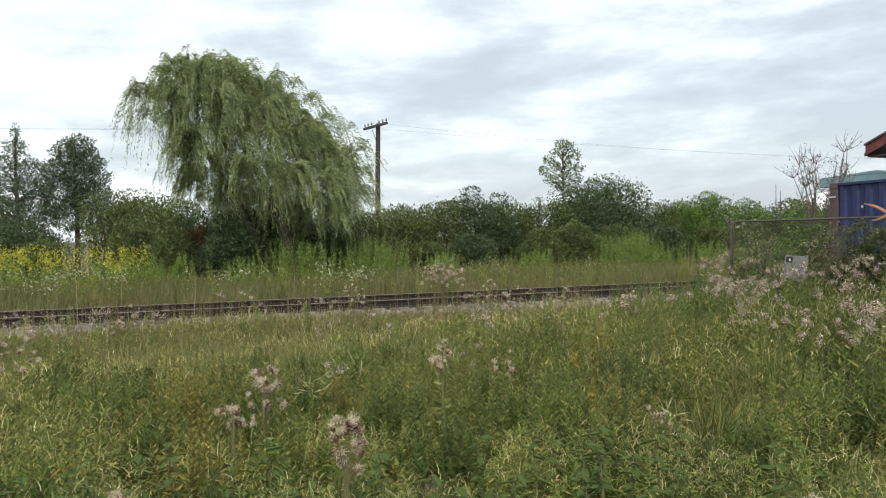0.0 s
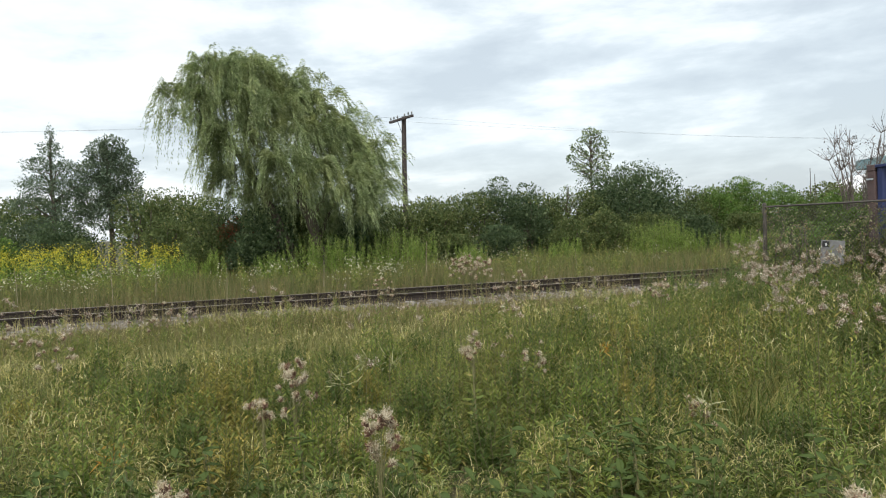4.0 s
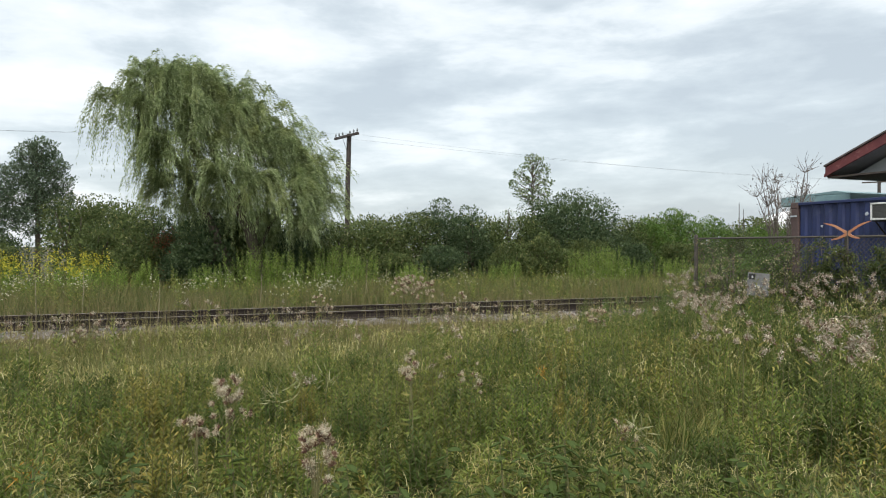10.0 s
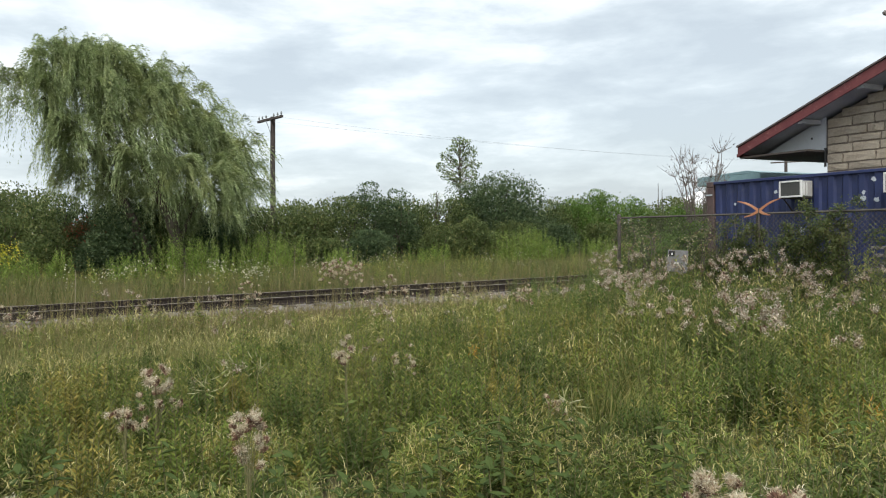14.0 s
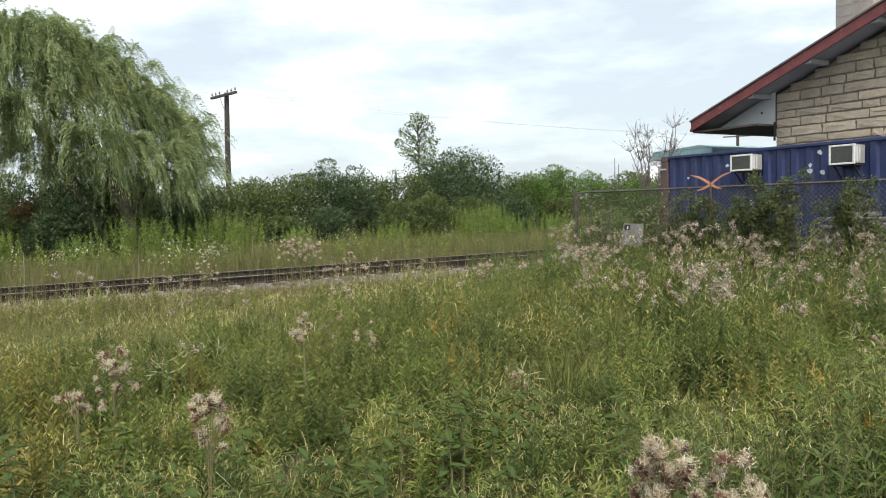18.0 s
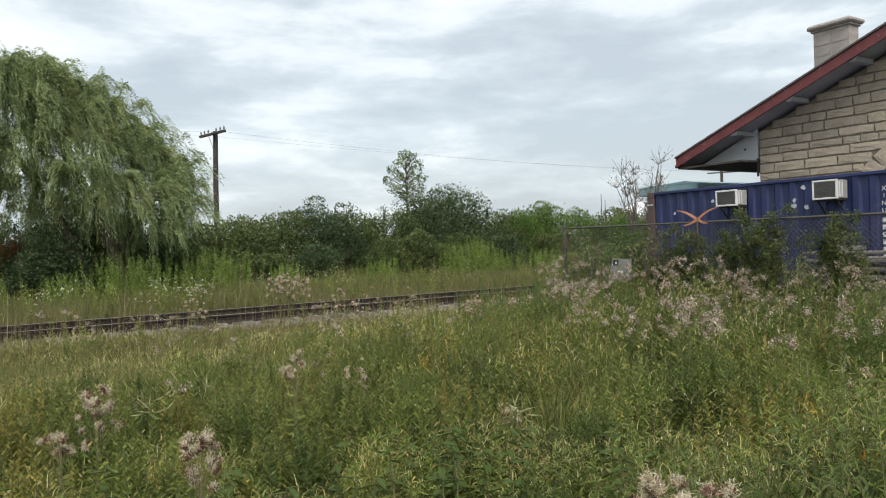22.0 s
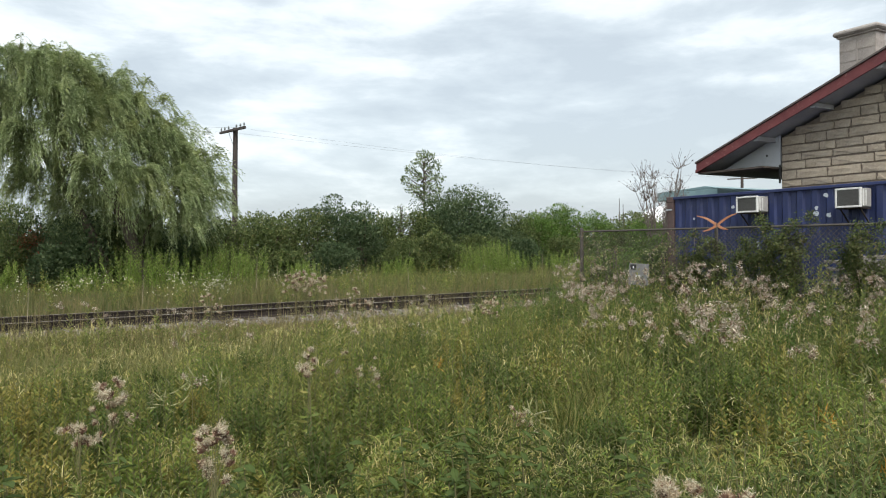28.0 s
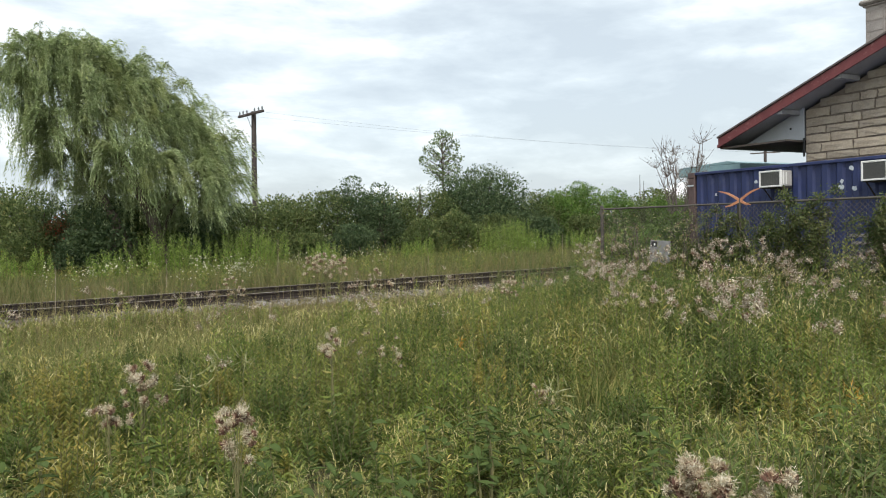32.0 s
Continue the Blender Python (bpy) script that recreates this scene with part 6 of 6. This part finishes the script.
def white_flowers():
    rng = np.random.default_rng(56)
    p = np.concatenate([strip(210, -3.5, 5.0, 19.2, 23, rng), strip(40, -8, -3, 20, 24, rng), strip(50, 4, 18, 20, 25, rng), strip(16, 14, 20, 19.8, 21.5, rng)])
    p = p[lumps(p, 1.4, 40) > 0.58]
    h = rng.uniform(0.45, 0.85, len(p))
    (v, f), lean = weed_arrays(p, h, rng, 10, 0.08, 0.02, 0.3)
    stuff("aster_leaves", v, f, M_WEED, "green stems of the white wildflowers", "wildflowers")
    k = 11
    top = p + (lean + np.array([0, 0, 1.0])) * h[:, None]
    q = np.repeat(top, k, 0) + rng.normal(size=(len(p) * k, 3)) * [0.15, 0.15, 0.09]
    d = unit(rng.normal(size=q.shape) * [1, 1, 0.3])
    stuff("aster_blooms", *leaf_arrays(q, d, 0.045, 0.04, rng), M_WHITE, "small white wildflowers beyond the track", "wildflowers")


def lush_clump(x, y, height, seed, n=36, r=0.6):
    rng = np.random.default_rng(seed)
    t = thing("tall_weed_clump", pose(x, y, float(ground_z(x, y))), "clump of tall fresh-green leafy weeds before the bushes", "weeds", "tall weed clumps")
    p = np.concatenate([rng.normal(size=(n, 2)) * r * 0.6, np.zeros((n, 1))], 1)
    h = height * rng.uniform(0.6, 1.05, n)
    (v, f), lean = weed_arrays(p, h, rng, 34, 0.15, 0.036, -0.2)
    mass("foliage", mesh_np("foliage", v, f, M_LUSH), t)
    mass("stalk_growth", mesh_np("stalk_growth", *stem_arrays(p, lean, h, 0.008), M_STEM), t)


def dry_stalk(x, y, height, seed, lean=3.0):
    rng = np.random.default_rng(seed)
    t = thing("dry_stalk", pose(x, y, float(ground_z(x, y)), rng.uniform(-lean, lean), rng.uniform(-lean, lean), 0), "tall pale dead weed stalk beside the track", "weed", "dead stalks")
    part("stalk", tube(bmesh.new(), [(0, 0, -0.05), (0.01, 0, height * 0.6), (0, 0, height)], [0.006, 0.005, 0.003], 5), t, material=M_DRY)
    v, f = leaf_arrays(np.stack([0 * np.arange(30), 0 * np.arange(30), height * rng.uniform(0.6, 1.0, 30)], -1), unit(rng.normal(size=(30, 3)) + [0, 0, 0.6]), 0.035, 0.014, rng)
    mass("seed_spike", mesh_np("seed_spike", v, f, M_STEM), t)


def weed_mound(x, y, height, radius, material, label, seed):
    """A bushy low plant: several leafy shoots from one root."""
    rng = np.random.default_rng(seed)
    t = thing("bushy_weed", pose(x, y, float(ground_z(x, y))), label, "weed", "bushy weeds")
    n = 26
    p = np.concatenate([rng.normal(size=(n, 2)) * radius * 0.45, np.zeros((n, 1))], 1)
    r = np.hypot(p[:, 0], p[:, 1]) / radius
    h = height * (1.05 - 0.45 * np.minimum(r, 1.4)) * rng.uniform(0.8, 1.1, n)
    (v, f), lean = weed_arrays(p, h, rng, 48, 0.062, 0.017, 0.3)
    mass("foliage", mesh_np("foliage", v, f, material), t)
    mass("stalk_growth", mesh_np("stalk_growth", *stem_arrays(p, lean, h, 0.004), M_STEM), t)


def sprig(x, y, z, material, label, seed, blades=26, size=0.09):
    """A single tuft that stands out by its colour."""
    rng = np.random.default_rng(seed)
    t = thing("coloured_tuft", pose(x, y, float(ground_z(x, y))), label, "weed", "coloured tufts")
    part("stalk", tube(bmesh.new(), [(0, 0, 0), (0.01, 0, z)], [0.004, 0.002], 5), t, material=M_STEM)
    p = np.zeros((blades, 3)) + [0, 0, z * 0.92] + rng.normal(size=(blades, 3)) * 0.035
    d = unit(rng.normal(size=(blades, 3)) + [0, 0, 0.6])
    mass("leaf_tuft", mesh_np("leaf_tuft", *leaf_arrays(p, d, rng.uniform(0.6, 1.2, blades) * size, size * 0.07, rng), material), t)


def tall_weed(x, y, height, seed, leaves=46):
    rng = np.random.default_rng(seed)
    t = thing("tall_weed", pose(x, y, float(ground_z(x, y)), rng.uniform(-4, 4), rng.uniform(-4, 4), 0), "single tall dark green leafy weed above the grass", "weed", "tall weeds")
    p, h = np.zeros((1, 3)), np.array([height])
    (v, f), lean = weed_arrays(p, h, rng, leaves, 0.085, 0.02, 0.4)
    part("foliage", mesh_np("foliage", v, f, M_WEED), t)
    part("stalk", mesh_np("stalk", *stem_arrays(p, lean, h, 0.006), M_STEM), t)
    return t


near_grass()
fine_grass()
flattened_grass()
russet_strip()
meadow()
weeds()
thistle_stand()
goldenrod()
white_flowers()
for i, (x, y, h) in enumerate(((-0.6, 25.3, 1.2), (2.9, 25.0, 1.55), (3.6, 25.2, 1.75), (4.2, 24.9, 1.5), (5.6, 25.2, 1.65), (6.3, 25.0, 1.8), (7.0, 25.4, 1.55), (1.6, 25.2, 1.1), (9.1, 25.6, 1.0), (17.1, 25.9, 1.55), (17.8, 25.7, 1.75), (18.5, 26.0, 1.65), (19.6, 26.2, 1.3), (21.5, 25.6, 1.2), (23.4, 25.8, 1.2), (-2.0, 26.0, 1.1), (13.2, 25.8, 1.1), (26.0, 26.0, 1.2))):
    lush_clump(x, y, h, 300 + i)
for i, (x, y, h) in enumerate(((0.02, 15.2, 1.05), (-2.1, 15.2, 1.2), (-1.6, 18.3, 1.25), (5.6, 19.8, 1.35), (7.7, 20.2, 0.9), (6.5, 20.6, 1.0), (-4.8, 19.4, 1.1), (10.6, 20.0, 0.9), (2.6, 19.6, 0.9), (16.8, 21.0, 1.2), (18.5, 21.5, 1.2), (21.0, 22.0, 1.1))):
    dry_stalk(x, y, h, 330 + i)


# ---- single plants close to the camera ----
NEAR = []
for i, (x, y, h, n, spread) in enumerate(THISTLES):
    NEAR.append(thistle(x, y, h, n, 400 + i, spread))
rng_ = np.random.default_rng(57)
for i in range(72):
    p_ = sector(1, 1.9, 4.2, -14, 34, rng_)[0] if i % 3 else sector(1, 2.2, 4.2, 30, 62, rng_)[0]
    broadleaf_plant(p_[0], p_[1], rng_.uniform(0.45, 0.68), 500 + i)
for i in range(46):
    p_ = sector(1, 2.6, 8.5, -16, 66, rng_)[0]
    if p_[0] > 8.2 or hollows(p_[None])[0] > 0.35:
        continue
    mat_, label_ = ((M_MOUND, "bushy dark green weed in the grass"), (M_GOLD, "bushy weed with yellowing leaves"), (M_MOUND, "bushy dark green weed in the grass"), (M_WEED, "bushy olive-green weed in the grass"))[i % 4]
    weed_mound(p_[0], p_[1], rng_.uniform(0.42, 0.68), rng_.uniform(0.22, 0.42), mat_, label_, 700 + i)

# bushy weeds added at hollows; their dark green carries the shade there
for i, (x, y, h, r) in enumerate(((2.64, 4.9, 0.62, 0.32), (4.7, 6.4, 0.64, 0.38), (7.2, 6.0, 0.72, 0.36), (6.2, 5.3, 0.6, 0.35), (0.75, 3.4, 0.5, 0.25), (0.2, 3.3, 0.52, 0.25), (-0.3, 3.35, 0.5, 0.25),
                                   (1.3, 3.2, 0.5, 0.3), (3.3, 3.5, 0.55, 0.3), (1.55, 4.3, 0.56, 0.3), (2.1, 2.7, 0.5, 0.28), (8.3, 8.0, 0.95, 0.4), (7.7, 7.3, 0.85, 0.4), (-0.9, 3.9, 0.5, 0.3))):
    weed_mound(x, y, h, r, M_MOUND, "bushy weed added in a hollow, its dark green standing for the shade there", 860 + i)

# leafy mounds that break the grass farther out
rng_ = np.random.default_rng(59)
for i in range(72):
    p_ = sector(1, 4.0, 10.5, -14, 60, rng_)
    if p_[0, 0] > 7.6 or clearing(p_)[0] > 0.35 or hollows(p_)[0] > 0.3:
        continue
    mat_, label_ = ((M_MOUND, "bushy dark green weed in the grass"), (M_FRESH, "bushy fresh green weed in the grass"), (M_GOLD, "bushy weed with yellowing leaves"), (M_WEED, "bushy olive-green weed in the grass"))[i % 4]
    weed_mound(p_[0, 0], p_[0, 1], rng_.uniform(0.55, 0.82), rng_.uniform(0.26, 0.5), mat_, label_, 900 + i)
for i in range(26):
    y_ = 3.2 + 0.29 * i
    weed_mound(rng_.uniform(6.6, 8.7), y_, rng_.uniform(0.85, 1.2), rng_.uniform(0.35, 0.5), (M_BUSH_LIGHT, M_MOUND, M_BUSH_LIGHT)[i % 3], "tall bushy green weed at the foot of the fence", 760 + i)
for i, (x, y, h) in enumerate(TALL_WEEDS):
    NEAR.append(tall_weed(x, y, h, 600 + i))

for i, (x, y, z) in enumerate(((3.5, 1.8, 0.52), (4.11, 2.48, 0.6), (0.1, 2.75, 0.5), (3.2, 5.5, 0.62), (-0.6, 4.2, 0.5))):
    sprig(x, y, z, M_ORANGE, "tuft of orange autumn-coloured leaves", 800 + i)
for i, (x, y, z) in enumerate(((1.08, 5.64, 0.66), (1.3, 5.75, 0.62), (0.85, 5.5, 0.6), (5.9, 3.2, 0.5), (5.6, 3.4, 0.45), (2.91, 3.75, 0.55))):
    sprig(x, y, z, M_DRYLEAF, "tuft of bleached pale grass blades", 820 + i, 22, 0.13)

gable_stones()


# ---- what moves: clouds drift, plants nod in the wind ----
def sway(ob, base, amount, period, phase, gust=0.4):
    """Rows of small leans about the foot of a plant."""
    rows = []
    for k in range(65):
        t = k * 0.5
        a = math.sin(math.tau * t / period + phase) + gust * math.sin(math.tau * t / (period * 2.7) + 2 * phase)
        b = math.sin(math.tau * t / (period * 1.3) + 1.7 * phase)
        rows.append((t, base @ pose(0, 0, 0, amount * 0.5 * b, amount * a, 0)))
    walk(ob, rows)


def motions():
    walk(CLOUDS, [(0, pose(155, -72, 0)), (16, pose(-10, 5, 0)), (32, pose(-175, 82, 0))])
    for i, ob in enumerate(NEAR):
        sway(ob, ob.matrix_basis.copy(), 1.3, 2.3 + 0.17 * (i % 5), i * 1.3)
    for i, (ob, pivot) in enumerate(WILLOW):
        sway(ob, pose(*pivot), 0.9, 3.4 + 0.3 * i, i * 0.9)


motions()
